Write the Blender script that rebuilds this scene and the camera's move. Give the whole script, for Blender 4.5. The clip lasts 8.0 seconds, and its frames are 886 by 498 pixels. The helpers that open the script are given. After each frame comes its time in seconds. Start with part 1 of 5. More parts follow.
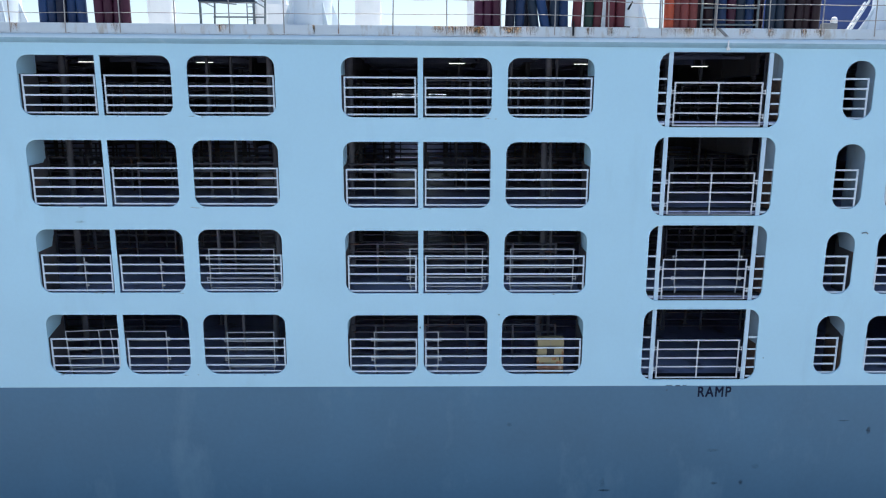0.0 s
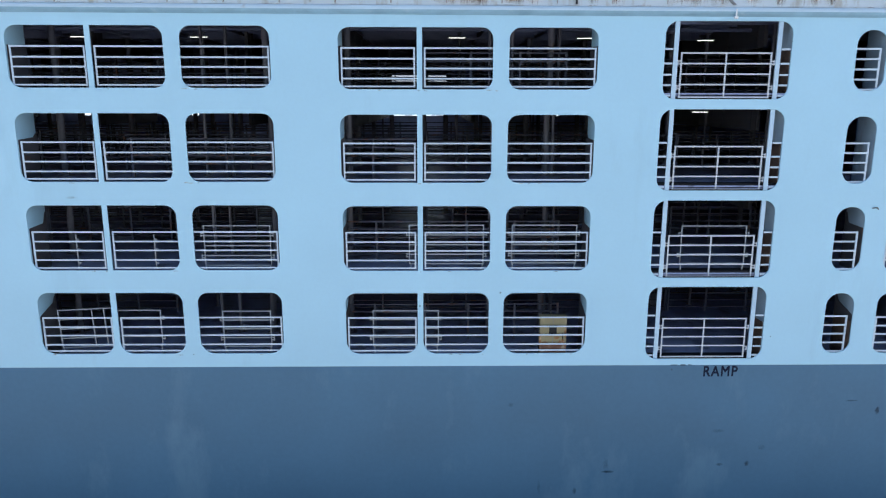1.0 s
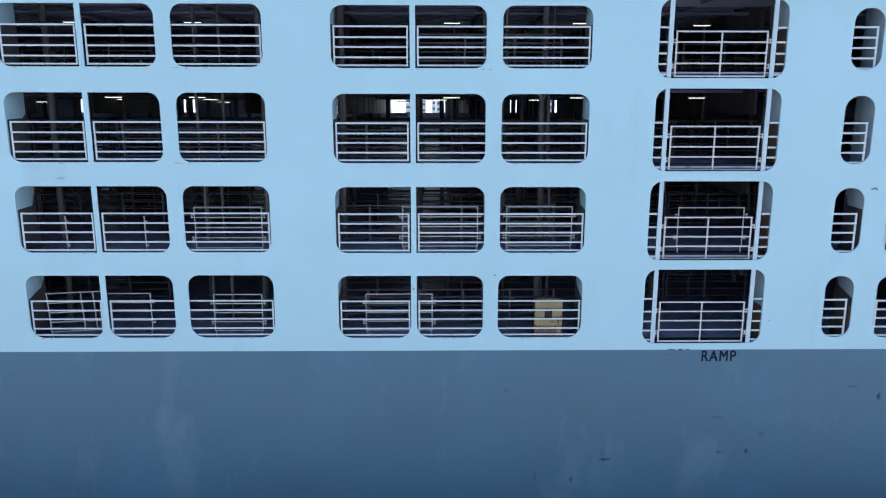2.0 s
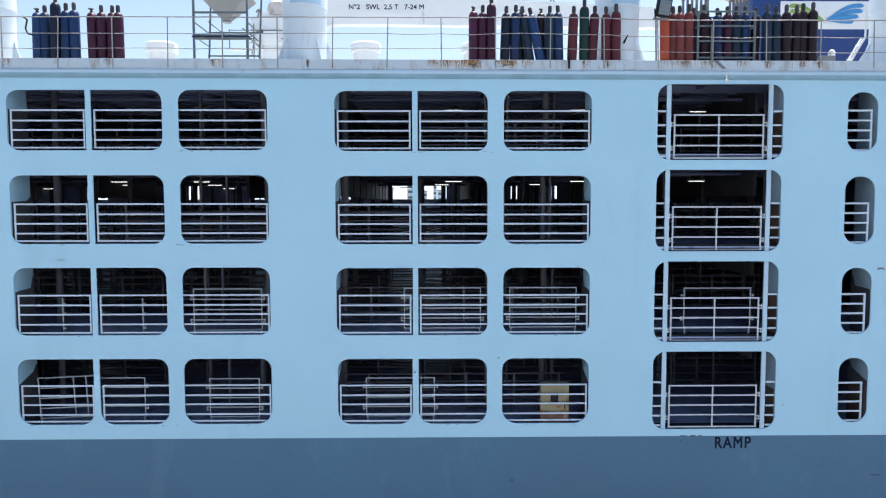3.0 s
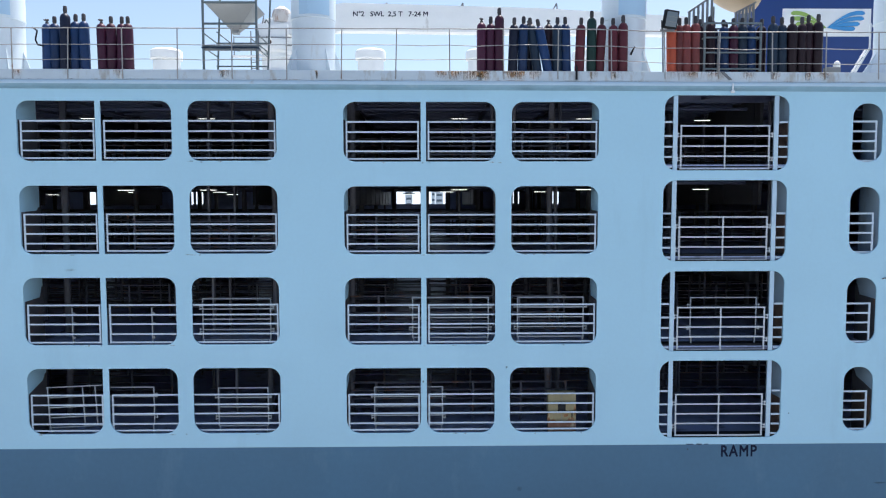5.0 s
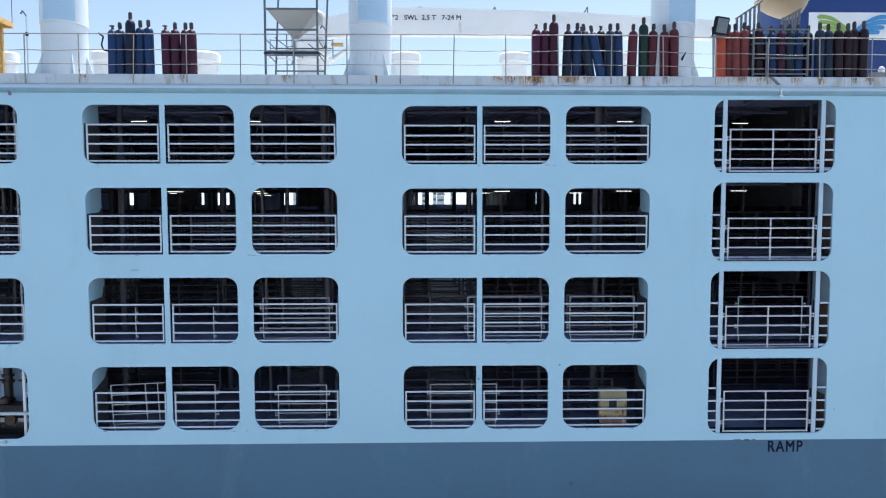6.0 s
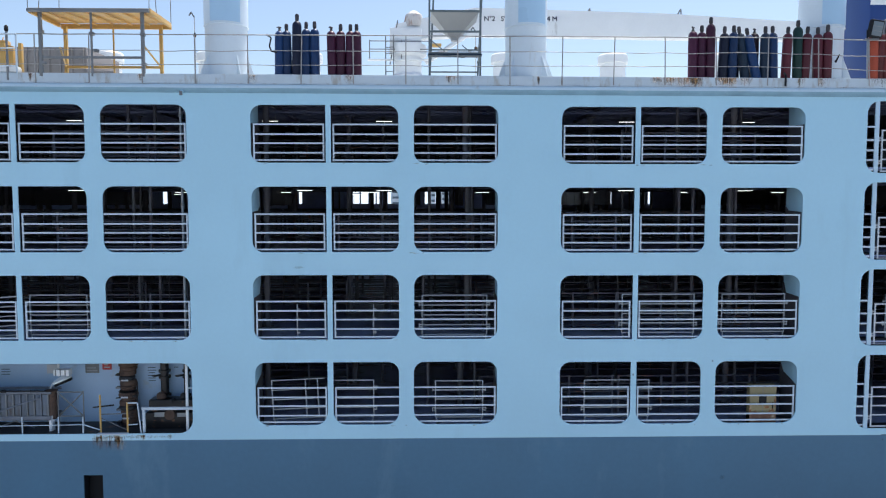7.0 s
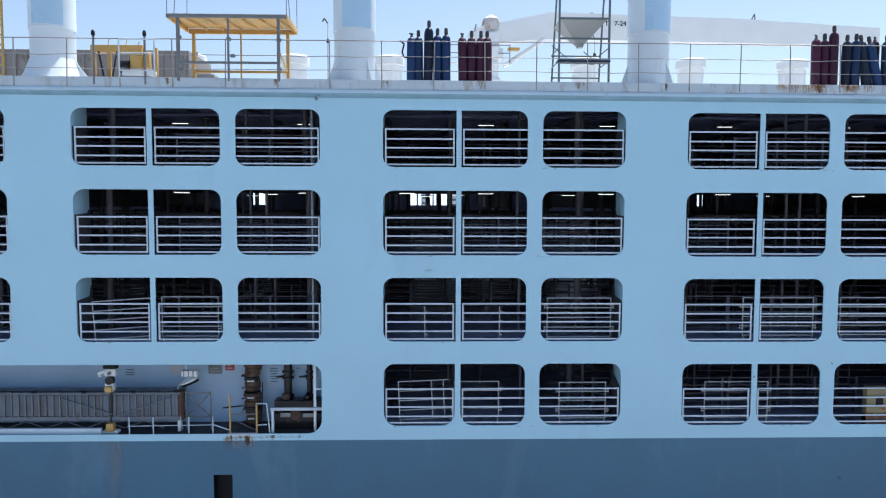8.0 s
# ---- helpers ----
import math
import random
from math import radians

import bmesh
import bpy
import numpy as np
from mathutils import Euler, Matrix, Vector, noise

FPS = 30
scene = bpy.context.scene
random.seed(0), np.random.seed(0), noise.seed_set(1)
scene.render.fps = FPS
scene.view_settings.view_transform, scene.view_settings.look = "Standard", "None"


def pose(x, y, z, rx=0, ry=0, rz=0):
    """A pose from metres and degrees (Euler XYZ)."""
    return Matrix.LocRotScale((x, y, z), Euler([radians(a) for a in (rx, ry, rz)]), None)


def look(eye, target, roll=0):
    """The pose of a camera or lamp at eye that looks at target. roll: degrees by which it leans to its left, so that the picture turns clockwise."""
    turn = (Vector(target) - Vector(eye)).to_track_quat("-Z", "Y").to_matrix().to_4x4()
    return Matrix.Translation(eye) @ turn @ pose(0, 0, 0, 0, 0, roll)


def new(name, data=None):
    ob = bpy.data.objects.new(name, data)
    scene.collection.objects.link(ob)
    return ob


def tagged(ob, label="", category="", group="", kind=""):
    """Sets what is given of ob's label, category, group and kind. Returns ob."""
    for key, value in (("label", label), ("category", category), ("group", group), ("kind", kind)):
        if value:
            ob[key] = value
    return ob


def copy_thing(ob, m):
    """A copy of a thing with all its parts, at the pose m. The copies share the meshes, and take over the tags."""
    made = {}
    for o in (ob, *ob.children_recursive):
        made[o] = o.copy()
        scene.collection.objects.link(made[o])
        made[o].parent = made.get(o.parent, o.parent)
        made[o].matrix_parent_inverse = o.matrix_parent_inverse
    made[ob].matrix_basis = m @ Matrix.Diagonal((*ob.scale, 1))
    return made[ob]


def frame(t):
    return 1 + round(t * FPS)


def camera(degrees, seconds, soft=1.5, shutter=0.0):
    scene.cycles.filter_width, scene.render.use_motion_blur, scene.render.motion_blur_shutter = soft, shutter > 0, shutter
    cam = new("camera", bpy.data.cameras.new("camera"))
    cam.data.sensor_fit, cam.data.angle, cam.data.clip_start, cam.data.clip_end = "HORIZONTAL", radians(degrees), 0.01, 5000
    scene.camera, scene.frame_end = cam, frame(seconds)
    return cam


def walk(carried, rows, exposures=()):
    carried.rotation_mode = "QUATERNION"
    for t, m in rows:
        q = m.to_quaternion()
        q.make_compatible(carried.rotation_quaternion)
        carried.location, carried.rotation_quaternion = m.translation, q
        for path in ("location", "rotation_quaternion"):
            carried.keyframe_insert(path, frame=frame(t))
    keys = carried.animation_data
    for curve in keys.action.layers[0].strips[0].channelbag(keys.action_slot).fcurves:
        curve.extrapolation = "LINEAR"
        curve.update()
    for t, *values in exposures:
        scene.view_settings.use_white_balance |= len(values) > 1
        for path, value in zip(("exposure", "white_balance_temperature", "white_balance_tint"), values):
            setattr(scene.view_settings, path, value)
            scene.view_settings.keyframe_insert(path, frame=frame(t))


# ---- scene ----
cam = camera(65.3, 8.0, soft=1.15)
PATH = [
    (0, (0.354, -21.248, 15.992), (0.386, -19.287, 15.602), 0.2),
    (0.5, (0.334, -21.0, 15.736), (0.366, -19.043, 15.323), 0.1),
    (1, (0.382, -20.844, 15.431), (0.412, -18.888, 15.017), 0.1),
    (1.2, (0.418, -20.814, 15.333), (0.447, -18.857, 14.919), 0.1),
    (2.3, (0.64, -20.671, 14.29), (0.665, -18.7, 13.952), -0.0),
    (2.5, (0.636, -20.595, 14.242), (0.66, -18.616, 13.957), -0.1),
    (2.7, (0.62, -20.564, 14.244), (0.643, -18.575, 14.039), -0.15),
    (2.9, (0.594, -20.55, 14.248), (0.617, -18.555, 14.116), -0.2),
    (3, (0.58, -20.535, 14.252), (0.604, -18.539, 14.122), -0.1),
    (3.5, (0.517, -20.461, 14.314), (0.542, -18.466, 14.185), -0.1),
    (4, (0.472, -20.454, 14.381), (0.498, -18.458, 14.252), -0.1),
    (5.5, (-0.225, -20.842, 14.594), (-0.19, -18.847, 14.466), -0.1),
    (6, (-1.517, -21.108, 14.611), (-1.479, -19.113, 14.481), -0.1),
    (6.3, (-2.80, -21.228, 14.599), (-2.762, -19.232, 14.468), -0.05),
    (6.5, (-3.881, -21.29, 14.59), (-3.843, -19.294, 14.458), -0.0),
    (7, (-6.5, -21.402, 14.589), (-6.456, -19.407, 14.458), 0.0),
    (7.5, (-9.015, -21.56, 14.578), (-8.984, -19.564, 14.446), 0.1),
    (8, (-10.617, -21.619, 14.721), (-10.563, -19.625, 14.589), 0.2),
]
walk(cam, [(t, look(eye, target, roll)) for t, eye, target, roll in PATH], exposures=[(0.0, 0.87, 6500, 10), (1.2, 1.04, 6620, 10), (2.5, 1.03, 6720, 10), (3.0, 0.86, 6600, 10), (3.5, 0.79, 6580, 10), (5.5, 0.72, 6450, 10), (6.5, 0.69, 6400, 10), (7.0, 0.59, 6350, 10), (8.0, 0.60, 6300, 10)])

# ---------------------------------------------------------------- light
world = bpy.data.worlds.new("sky")
scene.world = world
world.use_nodes = True
wn = world.node_tree
sky = wn.nodes.new("ShaderNodeTexSky")
sky.sky_type = "NISHITA"
sky.sun_disc = False
SUN_ELEV, SUN_AZ = radians(70), radians(35)   # azimuth from +y towards +x: behind the ship
sky.sun_elevation, sky.sun_rotation = SUN_ELEV, SUN_AZ
sky.air_density, sky.dust_density, sky.ozone_density = 1.0, 1.6, 0.8
wn.nodes["Background"].inputs["Strength"].default_value = 0.12
wn.links.new(sky.outputs["Color"], wn.nodes["Background"].inputs["Color"])

sun = new("sun", bpy.data.lights.new("sun", "SUN"))
sun.data.energy, sun.data.angle, sun.data.color = 5.0, radians(0.5), (1.0, 0.95, 0.88)
sun_from = Vector((math.sin(SUN_AZ) * math.cos(SUN_ELEV), math.cos(SUN_AZ) * math.cos(SUN_ELEV), math.sin(SUN_ELEV)))
sun.matrix_world = look(sun_from * 100, (0, 0, 0))


# ---------------------------------------------------------------- materials
def material(name, base, rough=0.5, metal=0.0, vary=0.12, scale=0.6, bump=0.02, grain=25.0, stain=None, amount=0.0, stain_scale=1.5, streak=1.0, per_object=0.0, spec=0.5):
    """A painted or plain surface: base colour, broad and fine variation, optional stains, fine relief."""
    m = bpy.data.materials.new(name)
    m.use_nodes = True
    nt = m.node_tree
    n, l = nt.nodes, nt.links
    b = n["Principled BSDF"]
    b.inputs["Metallic"].default_value = metal
    b.inputs["Specular IOR Level"].default_value = spec
    geo = n.new("ShaderNodeNewGeometry")
    mp = n.new("ShaderNodeMapping")
    mp.inputs["Scale"].default_value = (1, 1, 1 / streak)
    l.new(geo.outputs["Position"], mp.inputs["Vector"])
    broad = n.new("ShaderNodeTexNoise")
    broad.inputs["Scale"].default_value, broad.inputs["Detail"].default_value = scale, 5
    l.new(geo.outputs["Position"], broad.inputs["Vector"])
    fine = n.new("ShaderNodeTexNoise")
    fine.inputs["Scale"].default_value, fine.inputs["Detail"].default_value = grain, 4
    l.new(geo.outputs["Position"], fine.inputs["Vector"])
    mixn = n.new("ShaderNodeMath")
    mixn.operation = "MULTIPLY_ADD"
    mixn.inputs[1].default_value = 0.35
    l.new(fine.outputs["Fac"], mixn.inputs[0])
    l.new(broad.outputs["Fac"], mixn.inputs[2])
    val = n.new("ShaderNodeMapRange")
    val.inputs["From Min"].default_value, val.inputs["From Max"].default_value = 0.35, 1.0
    val.inputs["To Min"].default_value, val.inputs["To Max"].default_value = 1 - vary, 1 + vary
    l.new(mixn.outputs[0], val.inputs["Value"])
    hsv = n.new("ShaderNodeHueSaturation")
    hsv.inputs["Color"].default_value = (*base, 1)
    if per_object:
        info = n.new("ShaderNodeObjectInfo")
        ov = n.new("ShaderNodeMapRange")
        ov.inputs["To Min"].default_value, ov.inputs["To Max"].default_value = 1 - per_object, 1 + per_object
        l.new(info.outputs["Random"], ov.inputs["Value"])
        mul = n.new("ShaderNodeMath")
        mul.operation = "MULTIPLY"
        l.new(val.outputs[0], mul.inputs[0])
        l.new(ov.outputs[0], mul.inputs[1])
        l.new(mul.outputs[0], hsv.inputs["Value"])
    else:
        l.new(val.outputs[0], hsv.inputs["Value"])
    colour = hsv.outputs["Color"]
    if stain:
        st = n.new("ShaderNodeTexNoise")
        st.inputs["Scale"].default_value, st.inputs["Detail"].default_value, st.inputs["Roughness"].default_value = stain_scale, 8, 0.65
        l.new(mp.outputs["Vector"], st.inputs["Vector"])
        ramp = n.new("ShaderNodeMapRange")
        ramp.inputs["From Min"].default_value, ramp.inputs["From Max"].default_value = 0.68 - amount, 0.80 - amount
        l.new(st.outputs["Fac"], ramp.inputs["Value"])
        mx = n.new("ShaderNodeMix")
        mx.data_type = "RGBA"
        l.new(ramp.outputs[0], mx.inputs["Factor"])
        l.new(colour, mx.inputs["A"])
        mx.inputs["B"].default_value = (*stain, 1)
        colour = mx.outputs["Result"]
    l.new(colour, b.inputs["Base Color"])
    rr = n.new("ShaderNodeMapRange")
    rr.inputs["To Min"].default_value, rr.inputs["To Max"].default_value = max(0.03, rough - 0.1), min(1, rough + 0.1)
    l.new(broad.outputs["Fac"], rr.inputs["Value"])
    l.new(rr.outputs[0], b.inputs["Roughness"])
    if bump:
        bp = n.new("ShaderNodeBump")
        bp.inputs["Strength"].default_value, bp.inputs["Distance"].default_value = 0.6, bump
        l.new(mixn.outputs[0], bp.inputs["Height"])
        l.new(bp.outputs["Normal"], b.inputs["Normal"])
    return m


def glowing(name, colour, strength):
    m = bpy.data.materials.new(name)
    m.use_nodes = True
    b = m.node_tree.nodes["Principled BSDF"]
    b.inputs["Base Color"].default_value = (*colour, 1)
    b.inputs["Emission Color"].default_value = (*colour, 1)
    b.inputs["Emission Strength"].default_value = strength
    return m


RUST = (0.22, 0.09, 0.035)
HULL_BLUE = material("pale_blue_hull_paint", (0.43, 0.695, 0.84), 0.45, vary=0.05, scale=0.35, bump=0.004, grain=9, stain=(0.40, 0.65, 0.785), amount=0.11, stain_scale=0.5, streak=4)
HULL_GREY = material("slate_blue_hull_paint", (0.065, 0.168, 0.270), 0.5, vary=0.14, scale=0.3, bump=0.004, grain=6, stain=(0.098, 0.212, 0.315), amount=0.13, stain_scale=0.35, streak=2)
WHITE = material("white_marine_paint", (0.80, 0.82, 0.83), 0.4, vary=0.06, scale=0.7, bump=0.004, grain=14, stain=(0.45, 0.44, 0.42), amount=0.04, stain_scale=2.0, streak=4)
COLUMN = material("bluish_white_column_paint", (0.67, 0.76, 0.83), 0.4, vary=0.07, scale=0.7, bump=0.004, grain=14, stain=(0.52, 0.55, 0.56), amount=0.05, stain_scale=1.6, streak=5)
COAMING = material("weathered_white_coaming_paint", (0.56, 0.635, 0.68), 0.5, vary=0.08, scale=1.2, bump=0.004, grain=18, stain=(0.42, 0.41, 0.38), amount=0.14, stain_scale=2.2, streak=3)
LEDGE = material("faded_blue_ledge_paint", (0.52, 0.67, 0.76), 0.5, vary=0.08, scale=1.0, bump=0.004, grain=14, stain=(0.42, 0.44, 0.44), amount=0.06, stain_scale=1.5, streak=1)
GATE = material("white_gate_paint", (0.56, 0.655, 0.735), 0.4, vary=0.08, scale=2.0, bump=0.002, grain=30, stain=RUST, amount=0.0, stain_scale=4, per_object=0.06)
GATE_GREY = material("greyed_gate_paint", (0.55, 0.59, 0.63), 0.45, vary=0.1, scale=2.0, bump=0.002, grain=30, stain=RUST, amount=0.02, stain_scale=4)
POST_BLUE = material("pale_blue_post_paint", (0.50, 0.67, 0.79), 0.45, vary=0.08, scale=1.5, bump=0.003, grain=20, stain=RUST, amount=0.0, stain_scale=3, streak=2)
GALV = material("galvanised_steel", (0.30, 0.32, 0.34), 0.45, 0.5, vary=0.15, scale=2.5, bump=0.002, grain=40)
ALLOY = material("oxidised_alloy", (0.17, 0.19, 0.23), 0.55, 0.3, vary=0.2, scale=2.5, bump=0.003, grain=30, stain=(0.10, 0.08, 0.07), amount=0.1, stain_scale=3, per_object=0.15)
ALLOY_PALE = material("pale_oxidised_alloy", (0.125, 0.15, 0.19), 0.55, 0.2, vary=0.22, scale=2.5, bump=0.003, grain=30, stain=(0.10, 0.09, 0.085), amount=0.14, stain_scale=3, streak=3, per_object=0.2)
DULL = material("dull_grey_steel", (0.20, 0.21, 0.22), 0.6, 0.2, vary=0.2, scale=2.0, bump=0.003, grain=30, stain=RUST, amount=0.06, stain_scale=3)
INNER = material("dark_interior_paint", (0.58, 0.66, 0.84), 0.34, vary=0.25, scale=0.8, bump=0.006, grain=12, stain=(0.44, 0.48, 0.60), amount=0.14, stain_scale=1.2, streak=3)
CEIL = material("dark_ceiling_paint", (0.21, 0.235, 0.34), 0.32, vary=0.2, scale=0.8, bump=0.006, grain=12)
# Trunk blue darkened: the recess shade is put into the colour
TRUNK_SHADE = material("shaded_trunk_paint", (0.34, 0.45, 0.54), 0.4, vary=0.15, scale=0.8, bump=0.006, stain=(0.26, 0.30, 0.34), amount=0.1, stain_scale=1.2, streak=3)
DECKFLOOR = material("blue_deck_paint", (0.29, 0.35, 0.54), 0.35, vary=0.25, scale=0.8, bump=0.006, grain=12, stain=(0.11, 0.13, 0.20), amount=0.14, stain_scale=1.2)
PENGATE = material("grey_pen_gate_steel", (0.30, 0.33, 0.36), 0.45, 0.3, vary=0.2, scale=2.5, bump=0.002, grain=40, per_object=0.2)
PEN = material("worn_pen_steel", (0.11, 0.115, 0.15), 0.5, 0.1, vary=0.3, scale=2.0, bump=0.004, grain=30, stain=RUST, amount=0.12, stain_scale=2, per_object=0.2)
PILLAR = material("pillar_paint", (0.17, 0.165, 0.19), 0.45, vary=0.2, scale=1.2, bump=0.004, grain=20, stain=RUST, amount=0.08, stain_scale=2, streak=3, per_object=0.25)
DARK = material("black_paint", (0.012, 0.013, 0.016), 0.6, vary=0.3, scale=2, bump=0.002, spec=0.25)
GREASE = material("greasy_black_machinery", (0.012, 0.012, 0.015), 0.35, 0.2, vary=0.4, scale=5, bump=0.01, stain=RUST, amount=0.08, stain_scale=5)
YELLOW = material("yellow_paint", (0.58, 0.36, 0.11), 0.45, vary=0.12, scale=1.5, bump=0.003, stain=RUST, amount=0.04, stain_scale=4)
RUSTY = material("rusted_steel", (0.10, 0.062, 0.045), 0.8, vary=0.35, scale=4, bump=0.01, grain=40, stain=(0.05, 0.03, 0.025), amount=0.15, stain_scale=6)
CREAM = material("cream_cabinet_paint", (0.27, 0.225, 0.12), 0.5, vary=0.1, scale=3, bump=0.003, stain=RUST, amount=0.05, stain_scale=5)
NAVY = material("navy_blue_paint", (0.012, 0.045, 0.19), 0.4, vary=0.1, scale=0.5, bump=0.003)
LOGO_GREEN = material("green_sign_paint", (0.27, 0.42, 0.10), 0.5, vary=0.05, bump=0)
LOGO_BLUE = material("sky_blue_sign_paint", (0.05, 0.28, 0.60), 0.5, vary=0.05, bump=0)
LETTER = material("navy_lettering_paint", (0.006, 0.010, 0.035), 0.7, vary=0.2, bump=0, spec=0.2)
FADED = material("faded_lettering_paint", (0.05, 0.09, 0.14), 0.6, vary=0.3, bump=0)
HATCH = material("grey_hatch_paint", (0.22, 0.205, 0.20), 0.6, vary=0.15, scale=1.0, bump=0.006, stain=(0.14, 0.12, 0.11), amount=0.1)
STAND = material("slate_green_stand_paint", (0.13, 0.165, 0.18), 0.5, 0.1, vary=0.15, scale=2.0, bump=0.003, stain=RUST, amount=0.03, stain_scale=3)
HOPPER = material("grey_hopper_steel", (0.36, 0.38, 0.39), 0.5, 0.2, vary=0.12, scale=1.5, bump=0.003)
BEIGE = material("beige_boat_gelcoat", (0.40, 0.31, 0.21), 0.45, vary=0.15, scale=1.0, bump=0.002)
GLASS = material("lamp_glass", (0.16, 0.20, 0.23), 0.12, vary=0.1, scale=4, bump=0)
DECKMAT = material("grey_deck_paint", (0.44, 0.46, 0.46), 0.6, vary=0.12, scale=0.6, bump=0.006, stain=RUST, amount=0.06)
RED = material("red_sign", (0.45, 0.03, 0.03), 0.4, vary=0.1, bump=0)
PALE = material("pale_sign", (0.55, 0.56, 0.58), 0.4, vary=0.1, bump=0)
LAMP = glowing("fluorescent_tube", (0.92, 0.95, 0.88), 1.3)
WATER = material("sea_water", (0.012, 0.05, 0.07), 0.12, vary=0.2, scale=0.05, bump=0.12, grain=1.2)
CYL = {
    "blue": material("blue_cylinder_paint", (0.009, 0.036, 0.115), 0.45, vary=0.2, scale=4, bump=0.002, spec=0.3, stain=(0.03, 0.04, 0.06), amount=0.08, stain_scale=5, per_object=0.3),
    "navy": material("dark_blue_cylinder_paint", (0.006, 0.011, 0.032), 0.5, vary=0.2, scale=4, bump=0.002, spec=0.3, per_object=0.3),
    "maroon": material("maroon_cylinder_paint", (0.055, 0.010, 0.034), 0.45, vary=0.2, scale=4, bump=0.002, spec=0.3, stain=(0.06, 0.02, 0.03), amount=0.08, stain_scale=5, per_object=0.25),
    "red": material("red_cylinder_paint", (0.095, 0.017, 0.028), 0.45, vary=0.2, scale=4, bump=0.002, spec=0.3, stain=(0.1, 0.03, 0.03), amount=0.06, stain_scale=5, per_object=0.2),
    "brick": material("brick_red_cylinder_paint", (0.155, 0.036, 0.036), 0.45, vary=0.2, scale=4, bump=0.002, spec=0.3, stain=(0.22, 0.055, 0.036), amount=0.1, stain_scale=4, per_object=0.15),
    "green": material("green_cylinder_paint", (0.008, 0.036, 0.032), 0.45, vary=0.2, scale=4, bump=0.002, spec=0.3),
    "orange": material("orange_cylinder_paint", (0.38, 0.070, 0.035), 0.45, vary=0.15, scale=4, bump=0.002, spec=0.3, per_object=0.1),
    "plum": material("dark_plum_cylinder_paint", (0.016, 0.006, 0.012), 0.45, vary=0.2, scale=4, bump=0.002, spec=0.3, per_object=0.25),
    "slate": material("slate_cylinder_paint", (0.012, 0.028, 0.055), 0.5, vary=0.2, scale=4, bump=0.002, spec=0.3, per_object=0.2),
}
CAPMAT = material("dark_valve_cap", (0.05, 0.045, 0.05), 0.5, 0.2, vary=0.3, scale=6, bump=0.002, per_object=0.3)


# ---------------------------------------------------------------- mesh helpers
def box(bm, x0, x1, y0, y1, z0, z1, bevel=0.0):
    vs = bmesh.ops.create_cube(bm, size=1.0)["verts"]
    bmesh.ops.scale(bm, vec=(x1 - x0, y1 - y0, z1 - z0), verts=vs)
    bmesh.ops.translate(bm, vec=((x0 + x1) / 2, (y0 + y1) / 2, (z0 + z1) / 2), verts=vs)
    if bevel:
        es = list({e for v in vs for e in v.link_edges})
        bmesh.ops.bevel(bm, geom=es, offset=bevel, segments=2, affect="EDGES", profile=0.6)
    return bm


def tube(bm, p, q, r, n=8, r2=None):
    p, q = Vector(p), Vector(q)
    d = q - p
    m = Matrix.Translation((p + q) / 2) @ d.to_track_quat("Z", "Y").to_matrix().to_4x4()
    bmesh.ops.create_cone(bm, cap_ends=True, segments=n, radius1=r, radius2=r if r2 is None else r2, depth=d.length, matrix=m)
    return bm


def lathe(bm, profile, n=20, at=(0, 0, 0), closed=True):
    rings = []
    for r, z in profile:
        rings.append([bm.verts.new((at[0] + r * math.cos(2 * math.pi * i / n), at[1] + r * math.sin(2 * math.pi * i / n), at[2] + z)) for i in range(n)])
    for a, b in zip(rings, rings[1:]):
        for i in range(n):
            bm.faces.new((a[i], a[(i + 1) % n], b[(i + 1) % n], b[i]))
    if closed:
        bm.faces.new(list(reversed(rings[0])))
        bm.faces.new(rings[-1])
    return bm


def prism(bm, outline, y0, y1):
    """An outline of (x, z) pushed from y0 to y1."""
    a = [bm.verts.new((x, y0, z)) for x, z in outline]
    b = [bm.verts.new((x, y1, z)) for x, z in outline]
    bm.faces.new(a)
    bm.faces.new(list(reversed(b)))
    k = len(a)
    for i in range(k):
        bm.faces.new((a[i], b[i], b[(i + 1) % k], a[(i + 1) % k]))
    return bm


def link(name, bm, mat, smooth=True):
    bmesh.ops.recalc_face_normals(bm, faces=bm.faces)
    me = bpy.data.meshes.new(name)
    bm.to_mesh(me)
    bm.free()
    me.materials.append(mat)
    if smooth:
        me.shade_smooth()
        me.set_sharp_from_angle(angle=radians(35))
    return new(name, me)


def part(name, bm, mat, parent, label=""):
    ob = link(name, bm, mat)
    ob.parent = parent
    if label:
        ob["label"] = label
    return ob


def thing(name, at, label, category, group="", kind="", turn=(0, 0, 0)):
    ob = new(name)
    ob.empty_display_size = 0.2
    ob.matrix_basis = pose(*at, *turn)
    return tagged(ob, label, category, group, kind)


def B():
    return bmesh.new()


def rounded(x0, x1, z0, z1, tl, tr, br, bl, n=7):
    """Outline of a rounded rectangle, with its own radius at each corner."""
    out = []
    for cx, cz, r, a0 in ((x1 - tr, z1 - tr, tr, 0), (x0 + tl, z1 - tl, tl, 90), (x0 + bl, z0 + bl, bl, 180), (x1 - br, z0 + br, br, 270)):
        if r < 1e-4:
            out.append((cx, cz))
            continue
        for i in range(n + 1):
            a = radians(a0 + 90 * i / n)
            out.append((cx + r * math.cos(a), cz + r * math.sin(a)))
    return out


